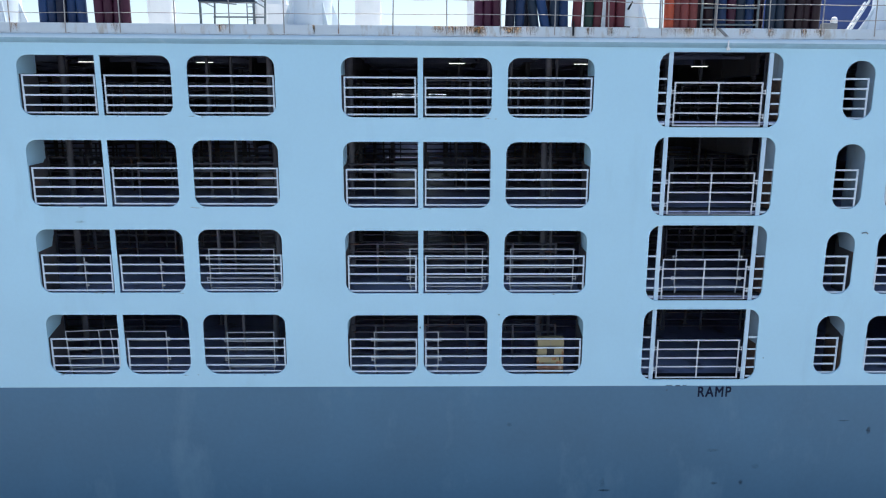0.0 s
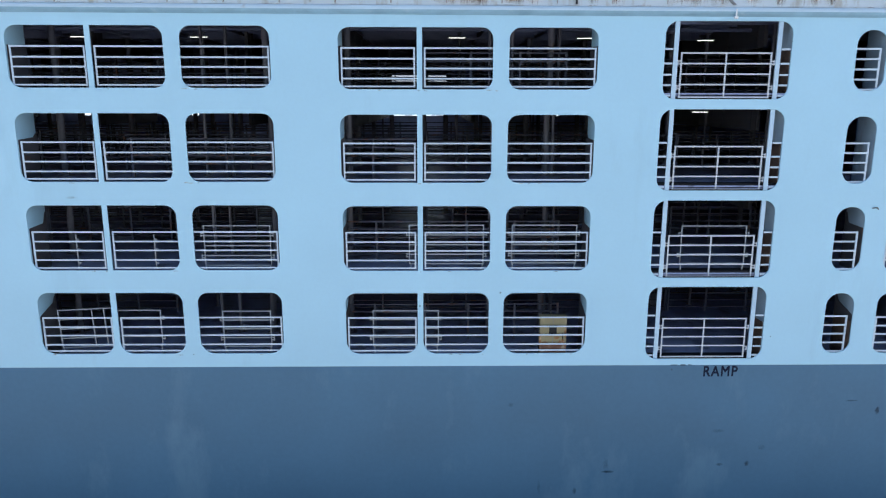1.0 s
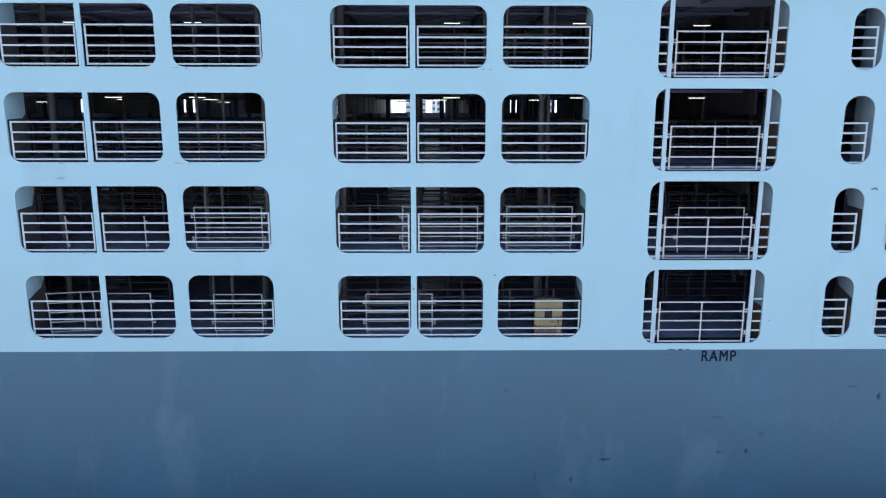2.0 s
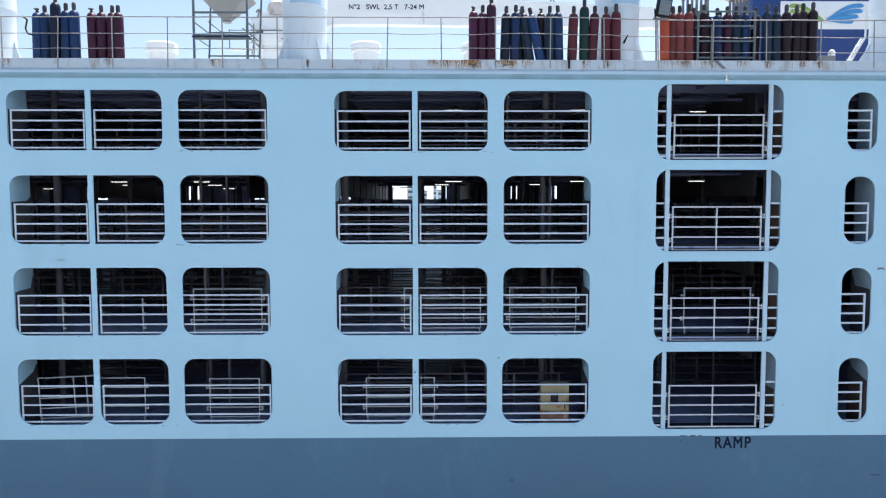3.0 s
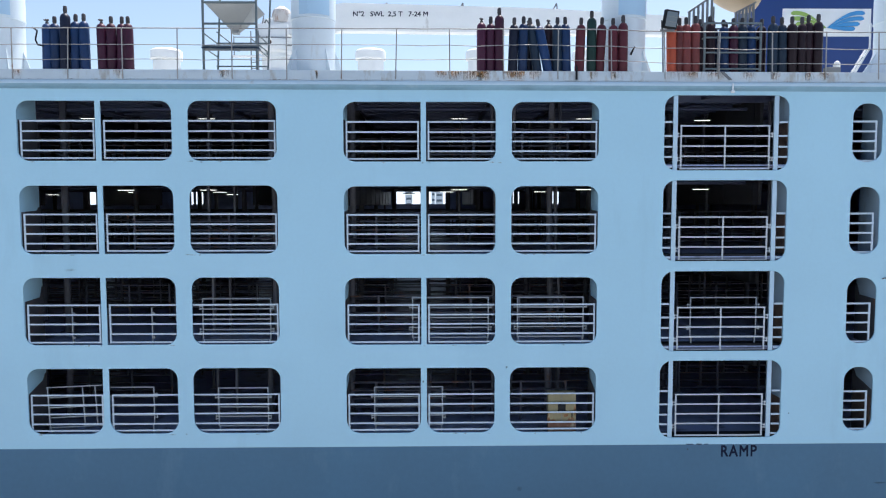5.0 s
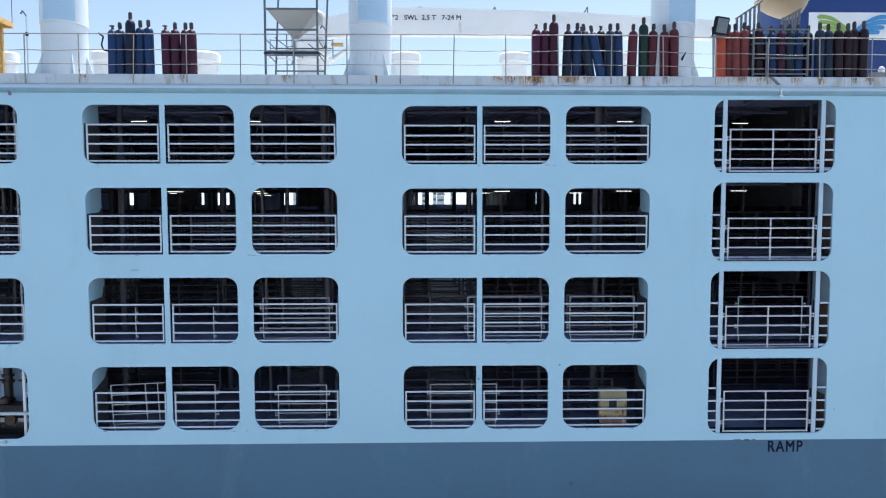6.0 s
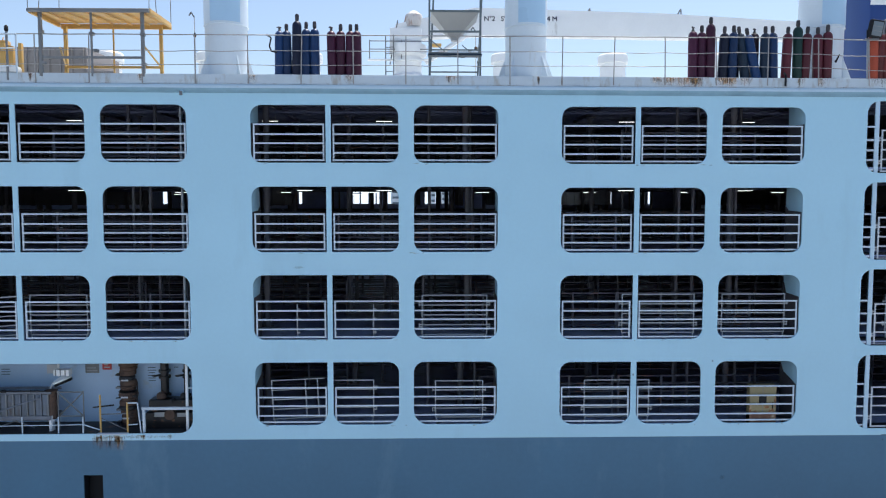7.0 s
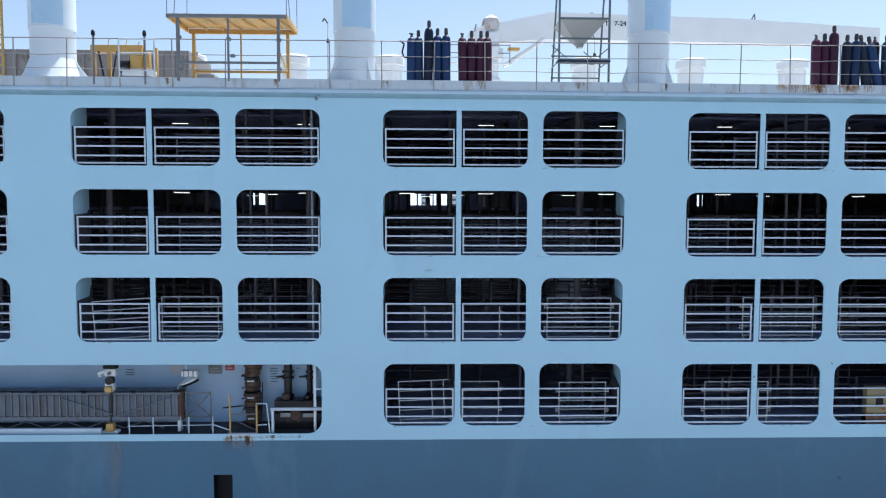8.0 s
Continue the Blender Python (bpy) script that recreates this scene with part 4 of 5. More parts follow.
def run(bm, x, top, w, h, seed, y, heart):
    """A rust run: strongest near the top, fading down and to the sides."""
    soft = bm.verts.layers.float.get("soft") or bm.verts.layers.float.new("soft")
    r = random.Random(seed)
    rows = []
    for i in range(6):
        u = i / 5
        c = x + r.uniform(-0.12, 0.12) * w
        row = []
        for dx, side in ((-0.5, 0.0), (-0.2, 0.8), (0.0, 1.0), (0.25, 0.7), (0.5, 0.0)):
            v = bm.verts.new((c + dx * w * (1 - 0.25 * u) * r.uniform(0.8, 1.2), y, top - u * h))
            v[soft] = heart * side * (1 - u) ** 0.8 * r.uniform(0.75, 1.0)
            row.append(v)
        rows.append(row)
    for a, b in zip(rows, rows[1:]):
        for i in range(4):
            bm.faces.new((a[i], a[i + 1], b[i + 1], b[i]))


SCUFFS = [(6.18, 3.45, 0.60, 0.13, 1.0), (6.10, 3.75, 0.28, 0.60, 0.3), (9.89, 3.70, 0.34, 0.16, 0.7), (10.80, 3.72, 0.22, 0.28, 0.7), (9.75, 4.90, 0.55, 0.20, 0.35), (11.25, 4.30, 0.40, 0.30, 0.3), (14.05, 5.95, 0.60, 0.08, 0.7),
          (14.93, 5.60, 0.24, 0.40, 1.0), (5.10, 2.75, 0.20, 0.34, 0.8), (2.91, 5.85, 0.26, 0.26, 0.4), (3.90, 2.90, 0.14, 0.80, 0.3), (10.9, 17.2, 0.05, 0.04, 1.0), (11.15, 8.15, 0.07, 0.08, 1.0), (-10.5, 12.62, 0.45, 0.12, 0.4), (-0.02, 9.2, 0.10, 0.12, 1.0), (2.50, 9.62, 0.10, 0.10, 1.0)]
bm = B()
for i, (x, z, w, h, heart) in enumerate(SCUFFS):
    blot(bm, x, z, w, h, i, -0.0035 - 0.0001 * i, heart)
scuff = soft_edges(material("dark_scuff", (0.012, 0.03, 0.055), 0.6, vary=0.3, bump=0), (6, 6, 9), 0.2, 0.6)
tagged(link("scuff_marks", bm, scuff, False), "dark scuffs on the ship side", "scuffs", kind="stuff")
bm = B()
r2 = random.Random(5)
for m in BAYS[1:]:
    for k, (z0, z1) in enumerate(ROWS_Z):
        if k == 3 and m < -15:
            continue
        for j in range(5):
            x = m + r2.uniform(-2.0, 4.8)
            blot(bm, x, z0 + sheer(m) - r2.uniform(0.005, 0.03), r2.uniform(0.06, 0.30), r2.uniform(0.03, 0.08), r2.random(), -0.0015)
for k in range(46):
    x = -16.95 + r2.random() ** 1.3 * 2.6
    drop = r2.uniform(0.10, 0.24) if x > -15.9 else r2.uniform(0.16, 0.55)
    run(bm, x, 7.37 - (0.0 if x > -15.9 else r2.uniform(0, 0.1)), r2.uniform(0.05, 0.16), drop, r2.random(), -0.0015 - 0.00005 * k, 0.6)
for k in range(4):
    run(bm, -20.5 + 0.09 * k, 7.18, 0.34, 2.9 - 0.3 * k, k + 400, -0.0012 - 0.00005 * k, 0.22)
for k in range(12):
    blot(bm, -16.8 + 0.2 * k, 7.31, r2.uniform(0.3, 0.5), r2.uniform(0.12, 0.18), k + 50, -0.0042 - 0.00005 * k, 0.6)
for k in range(5):
    blot(bm, -16.75 + 0.18 * k, 7.10, 0.3, 0.5, k + 70, -0.0048 - 0.00005 * k, 0.3)
RUNS = [(0.6, 0.35), (0.95, 0.25), (1.45, 0.7), (1.75, 0.4), (2.5, 0.35), (2.85, 0.3), (3.3, 0.35), (5.05, 0.25), (5.7, 0.3), (7.5, 0.5), (8.1, 0.5), (8.6, 0.4), (9.6, 0.3), (10.5, 0.3), (11.3, 0.4), (11.85, 0.35), (-8.9, 0.3), (-11.8, 0.2), (-5.8, 0.3), (-3.1, 0.1), (-15.2, 0.12), (-18.4, 0.15)]
for n, (x0, wide) in enumerate(RUNS):
    for q in range(9):
        x = x0 + r2.uniform(-0.5, 0.5) * wide
        top = 18.455 + EDGE * x
        if q < 3:
            run(bm, x, top, wide * r2.uniform(0.7, 1.2), r2.uniform(0.2, 0.3), r2.random(), -0.0375 - 0.0002 * q, 1.3 if 0 < x0 < 3 else 0.7)
        else:
            run(bm, x, top - r2.uniform(0.0, 0.05), r2.uniform(0.03, 0.06), r2.uniform(0.12, 0.28), r2.random(), -0.0385 - 0.0002 * q, 0.75)
# thin rust creeping along the joint between coaming and ledge
for q in range(60):
    x = r2.uniform(-21.0, 14.5)
    blot(bm, x, 18.185 + EDGE * x, r2.uniform(0.15, 0.7), r2.uniform(0.015, 0.035), q + 300, -0.0372 - 0.00002 * q, 0.8)
rust_soft = material("rust_bloom", (0.60, 0.33, 0.14), 0.8, vary=0.3, scale=8, bump=0)
soft_edges(rust_soft, (22, 22, 4), 0.36, 0.78)
tagged(link("rust_stains", bm, rust_soft, False), "small rust stains under the openings", "rust", kind="stuff")
for x, z, l in ((14.0, 12.28, 0.22), (13.9, 15.0, 0.0), (-0.02, 9.05, 0.0)):
    if l:
        bm = tube(B(), (x - 0.12, -0.02, z), (x, -0.06, z + 0.03), 0.018)
        tube(bm, (x, -0.06, z + 0.03), (x + 0.06, -0.05, z - 0.02), 0.018)
        tagged(link("hull_hook", bm, DULL), "small bent pipe hook on the ship side", "hook")
hk = thing("hanging_hook", (9.12, -0.15, 17.98), "white lifting hook hanging below the ledge", "hook")
part("shank", tube(B(), (0, 0, 0.1), (0, 0, -0.14), 0.025), WHITE, hk)
part("eye", tube(B(), (-0.05, 0, -0.14), (0.05, 0, -0.14), 0.04), WHITE, hk)
for x in (-13.92,):
    st = thing("scupper_pipe", (x, -0.13, 17.94), "short bent scupper pipe below the ledge", "pipe")
    part("pipe", tube(B(), (0, 0.08, 0.04), (0, -0.04, 0.0), 0.05, 10), HULL_BLUE, st)
    part("spout", tube(B(), (0, -0.04, 0.03), (0, -0.05, -0.09), 0.045, 10), DULL, st)

# ---------------------------------------------------------------- upper deck
DECK = 18.42
RAILING = material("weathered_railing_paint", (0.34, 0.33, 0.32), 0.55, 0.1, vary=0.25, scale=3.0, bump=0.002, grain=40, stain=(0.20, 0.11, 0.07), amount=0.1, stain_scale=4)
POSTS = [-0.80 + 1.59 * k for k in range(-16, 11)]
railing = thing("deck_railing", (0, 0.0, 18.5), "thin weathered grey deck edge railing with three wires", "railing")
for x in POSTS:
    lean = rng.uniform(-0.035, 0.035)
    part("post", tube(B(), (x, -0.045, -0.28), (x + lean, 0.0, 1.19 - 0.07 * min(max((x - 5.0) / 2.5, 0.0), 1.0)), 0.018, 8), RAILING, railing)
for z, r in ((1.18, 0.017), (0.71, 0.012), (0.29, 0.011)):
    for a, b in zip(POSTS, POSTS[1:]):
        bm = B()
        sag = rng.uniform(-0.015, 0.04) if z < 1 else rng.uniform(-0.006, 0.012)
        za, zb = (z - (0.12 - 0.04 * z) * min(max((x - 5.0) / 2.5, 0.0), 1.0) for x in (a, b))
        mid = ((a + b) / 2, 0.0, (za + zb) / 2 - sag)
        tube(bm, (a, 0, za), mid, r, 6)
        tube(bm, mid, (b, 0, zb), r, 6)
        part("wire" if z < 1 else "top_rail", bm, RAILING, railing)


def gas_cylinder(colour, tall, valve):
    words = {"blue": "blue", "navy": "dark navy", "maroon": "maroon", "red": "dull red", "brick": "brick red", "green": "dark green", "orange": "bright orange", "plum": "dark plum", "slate": "slate grey"}[colour]
    h = 1.56 if tall else 1.34
    c = thing("gas_cylinder", (0, 0, 0), f"{words} painted steel gas cylinder standing on deck", "gas cylinder", "gas cylinders along the railing")
    r = 0.142
    part("body", lathe(B(), [(r * 0.9, 0), (r, 0.04), (r, h - 0.06), (r * 0.93, h), (r * 0.72, h + 0.055), (r * 0.42, h + 0.085)], 16), CYL[colour], c)
    part("neck", lathe(B(), [(0.046, h + 0.07), (0.046, h + 0.14)], 10), CAPMAT, c, "dark neck ring")
    if valve:
        vv = part("valve", tube(B(), (0, 0, h + 0.13), (0, 0, h + 0.22), 0.022), CAPMAT, c)
        part("handwheel", tube(B(), (-0.05, 0, h + 0.2), (0.05, 0, h + 0.2), 0.03), CAPMAT, vv)
        part("outlet", tube(B(), (0, 0, h + 0.17), (-0.09, -0.02, h + 0.19), 0.02), CAPMAT, vv)
    else:
        part("cap", lathe(B(), [(0.052, h + 0.11), (0.060, h + 0.15), (0.058, h + 0.26), (0.045, h + 0.295), (0.02, h + 0.305)], 10), CAPMAT, c, "dark valve cap")
    return c


BOTTLES = [
    (-11.04, "blue", 0, 1, 0, 0.22), (-10.80, "blue", 0, 0, 0, 0.24), (-10.52, "navy", 1, 0, 0, 0.2), (-10.23, "blue", 0, 0, 0, 0.24), (-9.95, "blue", 0, 0, 0, 0.25),
    (-9.42, "maroon", 0, 1, 0, 0.22), (-9.16, "maroon", 0, 0, 0, 0.24), (-8.89, "maroon", 0, 0, 0, 0.26), (-8.66, "maroon", 0, 0, 0, 0.22),
    (1.74, "maroon", 0, 1, 0, 0.24), (2.00, "maroon", 0, 0, 0, 0.24), (2.27, "maroon", 1, 0, 0, 0.2),
    (2.66, "navy", 0, 0, 1, 0.22), (2.95, "blue", 0, 0, 1, 0.22), (3.16, "navy", 0, 1, 0, 0.5), (3.42, "slate", 0, 0, -9, 0.28), (3.74, "blue", 0, 0, -13, 0.20), (3.78, "plum", 0, 1, 0, 0.52), (3.99, "slate", 0, 0, 0, 0.24), (4.27, "blue", 0, 0, 0, 0.24),
    (4.65, "red", 0, 0, 1, 0.22), (5.01, "green", 1, 0, 0, 0.22), (5.25, "red", 0, 0, 4, 0.24), (5.68, "red", 0, 0, 0, 0.26), (5.96, "red", 0, 0, 0, 0.24),
    (7.42, "orange", 0, 0, 0, 0.22), (7.64, "brick", 0, 0, 0, 0.30), (7.87, "brick", 0, 0, 0, 0.24), (8.13, "brick", 0, 0, 0, 0.26), (8.34, "plum", 0, 0, 0, 0.5),
    (8.64, "plum", 0, 0, 0, 0.38), (9.06, "blue", 0, 0, 0, 0.38), (9.34, "maroon", 0, 0, 0, 0.38), (9.60, "slate", 0, 0, 0, 0.38), (9.88, "blue", 0, 0, 0, 0.38), (8.86, "navy", 0, 0, 0, 0.66), (9.22, "blue", 0, 0, 0, 0.68), (9.74, "navy", 0, 0, 0, 0.68),
    (10.22, "plum", 0, 0, 0, 0.5), (10.46, "slate", 0, 0, 0, 0.24), (10.74, "slate", 0, 0, 0, 0.24), (11.03, "plum", 0, 0, 0, 0.22), (11.32, "plum", 0, 0, 0, 0.26), (11.56, "plum", 0, 0, 0, 0.32), (11.80, "plum", 0, 0, 0, 0.22),
]
made = {}
for x, colour, tall, valve, tilt, y in BOTTLES:
    key = (colour, tall, valve)
    at = pose(x, y, DECK + 0.01, rng.uniform(-1.5, 0.8), tilt + rng.uniform(-1.2, 1.2), rng.uniform(0, 60) if not tilt else 0) @ Matrix.Diagonal((1, 1, rng.uniform(0.99, 1.05), 1))
    if key not in made:
        made[key] = gas_cylinder(*key)
        made[key].matrix_basis = at
    else:
        copy_thing(made[key], at)

rk = thing("cylinder_rack", (9.22, 0.18, DECK), "grey steel tube rack holding gas cylinders", "rack")
for x in (-0.84, 0.84):
    for y in (0.0, 0.62):
        part("post", box(B(), x - 0.03, x + 0.03, y - 0.03, y + 0.03, 0, 1.50, 0.006), STAND, rk)
for z in (0.14, 0.62, 1.06, 1.48):
    for y in (-0.02, 0.64):
        part("bar", box(B(), -0.84, 0.84, y - 0.02, y + 0.02, z - 0.025, z + 0.025, 0.006), STAND, rk)
    if z > 1:
        for x in (-0.84, 0.84):
            part("bar", box(B(), x - 0.02, x + 0.02, 0.02, 0.6, z - 0.02, z + 0.02), STAND, rk)
part("upright", box(B(), -0.47, -0.42, -0.06, -0.02, 0.0, 1.1, 0.006), DULL, rk)
hb = thing("hose_bracket", (-11.17, 0.1, DECK), "bent dark hose holder beside the blue cylinders", "bracket")
for a, b in (((-0.22, 0, 1.30), (-0.08, 0, 1.20)), ((-0.08, 0, 1.20), (-0.14, 0, 0.95)), ((-0.14, 0, 0.95), (-0.08, 0, 0.80)), ((-0.08, 0, 0.80), (0.1, 0, 0.76))):
    part("bar", tube(B(), a, b, 0.024), DARK, hb)
hb2 = thing("hose_bracket", (6.16, 0.12, DECK), "dark hose nozzle hung beside the red cylinders", "bracket")
part("nozzle", tube(B(), (0.0, 0, 0.55), (0.12, 0, 0.78), 0.035, 8, 0.02), DARK, hb2)
sc = thing("scupper_pipe", (4.52, -0.07, 18.2), "black drain pipe over the coaming", "pipe")
part("pipe", tube(B(), (0, 0, 0.0), (0.0, 0, 0.34), 0.03, 8), DARK, sc)
part("elbow", tube(B(), (0.0, 0, 0.32), (0.02, 0.14, 0.42), 0.028, 8), DARK, sc)

wb = thing("coaming_bracket", (8.98, -0.06, 18.2), "rust-streaked steel wedge bracket on the coaming", "bracket")
part("wedge", prism(B(), [(-0.20, 0.24), (-0.10, 0.24), (0.16, 0.0), (0.06, 0.0)], -0.02, 0.02), DULL, wb)

fd = thing("deck_floodlight", (7.27, -0.08, 19.62), "black-framed deck floodlight on a pole, unlit", "floodlight")
bm = box(B(), -0.22, 0.22, -0.06, 0.10, -0.27, 0.27, 0.05)
bm.transform(pose(0, 0, 0.32, 8, 6, 8))
fh = part("housing", bm, DARK, fd)
bm = box(B(), -0.17, 0.17, -0.075, -0.058, -0.21, 0.21, 0.01)
bm.transform(pose(0, 0, 0.32, 8, 6, 8))
part("glass", bm, GLASS, fh, "grey glass front")
for z in (-0.07, 0.07):
    bm = box(B(), -0.17, 0.17, -0.080, -0.074, z - 0.006, z + 0.006)
    bm.transform(pose(0, 0, 0.32, 8, 6, 8))
    part("bar", bm, DULL, fh)
part("bracket", tube(B(), (-0.26, 0.03, 0.3), (-0.24, 0.03, 0.0), 0.02), DARK, fd)
part("bracket", tube(B(), (-0.30, 0.03, 0.02), (0.12, 0.03, 0.02), 0.025), DULL, fd)
part("pole", tube(B(), (-0.18, 0.06, -1.2), (-0.22, 0.05, 0.1), 0.028), GALV, fd)


PANEL = material("blue_white_panel_paint", (0.44, 0.64, 0.82), 0.3, vary=0.05, scale=0.8, bump=0.003)


def vent_column(x, y=1.02, flare=0.0):
    v = thing("vent_column", (x, y, DECK), "white painted ventilation column with gussets at its foot", "vent", "white vent columns on deck")
    part("foot", lathe(B(), [(0.67 + flare, 0), (0.665 + flare * 0.9, 0.06), (0.66 + flare * 0.5, 0.4), (0.658, 0.80)], 36), COLUMN, v)
    part("shaft", lathe(B(), [(0.655, 0.78), (0.655, 1.70), (0.66, 1.72)], 40), COLUMN, v)
    part("collar", lathe(B(), [(0.66, 1.70), (0.688, 1.705), (0.688, 1.73), (0.68, 1.735)], 40), COLUMN, v)
    us = part("upper_shaft", lathe(B(), [(0.675, 1.735), (0.675, 4.6), (0.9, 4.7), (1.0, 4.9), (0.9, 5.2), (0.3, 5.4)], 40), COLUMN, v)
    bm = B()
    for i in range(9):
        a0, a1 = radians(-118 + i * 9), radians(-118 + (i + 1) * 9)
        q = [(0.688 * math.cos(a), 0.688 * math.sin(a), z) for a, z in ((a0, 1.78), (a1, 1.78), (a1, 4.4), (a0, 4.4))]
        bm.faces.new([bm.verts.new(p) for p in q])
    bmesh.ops.remove_doubles(bm, verts=bm.verts, dist=0.001)
    bmesh.ops.solidify(bm, geom=bm.faces[:], thickness=0.02)
    part("access_panel", bm, PANEL, us, "bluish white access panel")
    for a in (0, 180, 90) if flare else (0, 180, 90, -48, -132):
        bm = prism(B(), [(0.60, 0.0), (0.95 + flare, 0.0), (0.66, 0.80), (0.60, 0.80)], -0.012, 0.012)
        bm.transform(Matrix.Rotation(radians(a), 4, "Z"))
        part("gusset", bm, COLUMN, v)
    part("nameplate", box(B(), -0.12, 0.12, -0.70 - flare, -0.66, 0.05, 0.10, 0.006), DARK, v, "small dark plate")
    return v


for x, flare in ((-31.9, 0.2), (-22.4, 0.3), (-12.86, 0.0), (-3.36, 0.0), (6.18, 0.0), (14.75, 0.25)):
    vent_column(x, flare=flare)
for x, y in ((-13.62, 0.3), (-4.9, 1.9)):
    gn = thing("gooseneck_pipe", (x, y, DECK), "thin white gooseneck vent pipe", "pipe", "gooseneck pipes")
    part("pipe", tube(B(), (0, 0, 0), (0, 0, 1.85), 0.02), WHITE, gn)
    part("bend", tube(B(), (0, 0, 1.85), (-0.1, 0, 2.0), 0.02), DULL, gn)
    part("spout", tube(B(), (-0.1, 0, 2.0), (-0.16, 0, 1.9), 0.025), DULL, gn)
    part("valve", lathe(B(), [(0.02, 0), (0.05, 0.03), (0.05, 0.09), (0.02, 0.12)], 10, (0, 0, 1.25)), RUSTY, gn)

# hopper in its stand
hp = thing("feed_hopper", (-5.66, 0.12, DECK), "grey steel feed hopper in an open tube stand", "hopper")
HX, HD = 0.78, 1.3
for x in (-HX, HX):
    part("post", box(B(), x - 0.03, x + 0.03, -0.03, 0.03, 0, 3.3, 0.006), STAND, hp)
    part("post", tube(B(), (x, HD, 0), (x + 0.16, HD, 3.3), 0.03), STAND, hp)
bm = B()
top = [bm.verts.new(p) for p in ((-HX + 0.04, 0.04, 2.03), (HX - 0.04, 0.04, 2.03), (HX - 0.04, HD - 0.04, 2.03), (-HX + 0.04, HD - 0.04, 2.03))]
low = [bm.verts.new(p) for p in ((-0.10, HD / 2 - 0.1, 1.34), (0.10, HD / 2 - 0.1, 1.34), (0.10, HD / 2 + 0.1, 1.34), (-0.10, HD / 2 + 0.1, 1.34))]
for i in range(4):
    bm.faces.new((top[i], top[(i + 1) % 4], low[(i + 1) % 4], low[i]))
bm.faces.new(low)
bmesh.ops.solidify(bm, geom=bm.faces[:], thickness=0.02)
part("funnel", bm, HOPPER, hp, "grey inverted pyramid funnel")
part("rim", box(B(), -HX, HX, 0.0, 0.05, 2.01, 2.07, 0.006), STAND, hp)
part("spout", box(B(), -0.1, 0.1, HD / 2 - 0.1, HD / 2 + 0.1, 1.28, 1.36), HOPPER, hp)
for z, y, r in ((1.42, 0.0, 0.03), (1.15, HD, 0.022), (0.44, HD, 0.022), (0.74, 0.0, 0.05), (2.9, 0.0, 0.03)):
    part("bar", box(B(), -HX - 0.02, HX + 0.02, y - 0.02, y + 0.02, z - r, z + r, 0.006), STAND, hp)
for x in (-HX, HX):
    part("side_bar", tube(B(), (x, 0, 1.15), (x, HD, 1.15), 0.02), STAND, hp)
    part("side_bar", tube(B(), (x, 0, 0.74), (x, HD, 0.74), 0.02), STAND, hp)
part("brace", tube(B(), (HX, HD, 0.9), (HX - 0.5, HD, 1.3), 0.018), STAND, hp)
part("brace", tube(B(), (-HX, HD, 1.5), (-HX + 0.5, HD, 1.1), 0.018), STAND, hp)
part("plank", box(B(), -HX - 0.05, HX + 0.05, -0.04, 0.30, 0.70, 0.75, 0.01), CYL["slate"], hp)
part("rope", tube(B(), (-0.6, -0.06, 0.70), (0.3, -0.06, 0.62), 0.014), STAND, hp)

# yellow stage
pf = thing("work_platform", (-16.6, 0.0, DECK), "yellow steel work platform on four legs", "platform")
for x in (-1.52, 1.52):
    part("leg", box(B(), x - 0.045, x + 0.045, -0.05, 0.05, 0, 1.92, 0.01), DULL, pf, "grey leg")
    part("leg", box(B(), x - 0.05, x + 0.05, 1.42, 1.52, 0, 1.86, 0.01), YELLOW, pf)
part("leg", tube(B(), (0.0, -0.02, 0), (0.0, -0.02, 1.9), 0.035), DULL, pf)
part("leg", tube(B(), (0.0, 1.47, 0), (0.0, 1.47, 1.86), 0.03), YELLOW, pf)
part("edge_beam", box(B(), -1.80, 1.80, -0.22, -0.12, 1.86, 1.96, 0.012), DULL, pf, "grey front beam")
part("edge_beam", box(B(), -1.72, 1.80, 1.58, 1.66, 1.80, 1.96, 0.012), YELLOW, pf)
for x in (-1.76, 1.78):
    part("side_beam", box(B(), x - 0.04, x + 0.04, -0.12, 1.58, 1.84, 1.96, 0.01), YELLOW, pf)
for i in range(9):
    x = -1.62 + i * 0.405
    part("plank", box(B(), x - 0.19, x + 0.19, -0.11, 1.57, 1.965, 1.995, 0.004), YELLOW, pf)
for i in range(6):
    x = -1.4 + i * 0.56
    part("joist", tube(B(), (x, -0.1, 1.92), (x + 0.28, 1.56, 1.92), 0.028), YELLOW, pf)
part("rail", box(B(), -1.5, 1.5, -0.03, 0.03, 0.53, 0.60, 0.008), DULL, pf)
part("rail", box(B(), -1.5, 1.5, 1.45, 1.50, 0.52, 0.60, 0.008), YELLOW, pf)
part("brace", tube(B(), (-1.5, 1.4, 0.58), (-0.95, 0.0, 0.85), 0.03), YELLOW, pf)
part("brace", tube(B(), (1.5, 1.4, 0.58), (1.52, 0.0, 0.95), 0.03), YELLOW, pf)
for x in (-1.78, 1.80):
    for dx, y in ((0.0, -0.17), (0.12, 0.4), (0.02, 1.6)):
        part("chain", tube(B(), (x, y, 1.98), (x - math.copysign(dx, x), y + 0.05, 3.6), 0.012), DULL, pf)
for x, z in ((-1.5, 1.28), (0.0, 1.22), (1.52, 1.2), (-1.46, 0.35), (0.12, 0.72), (1.54, 0.32)):
    part("clamp", box(B(), x - 0.05, x + 0.08, -0.09, 0.05, z, z + 0.09, 0.02), DULL, pf)

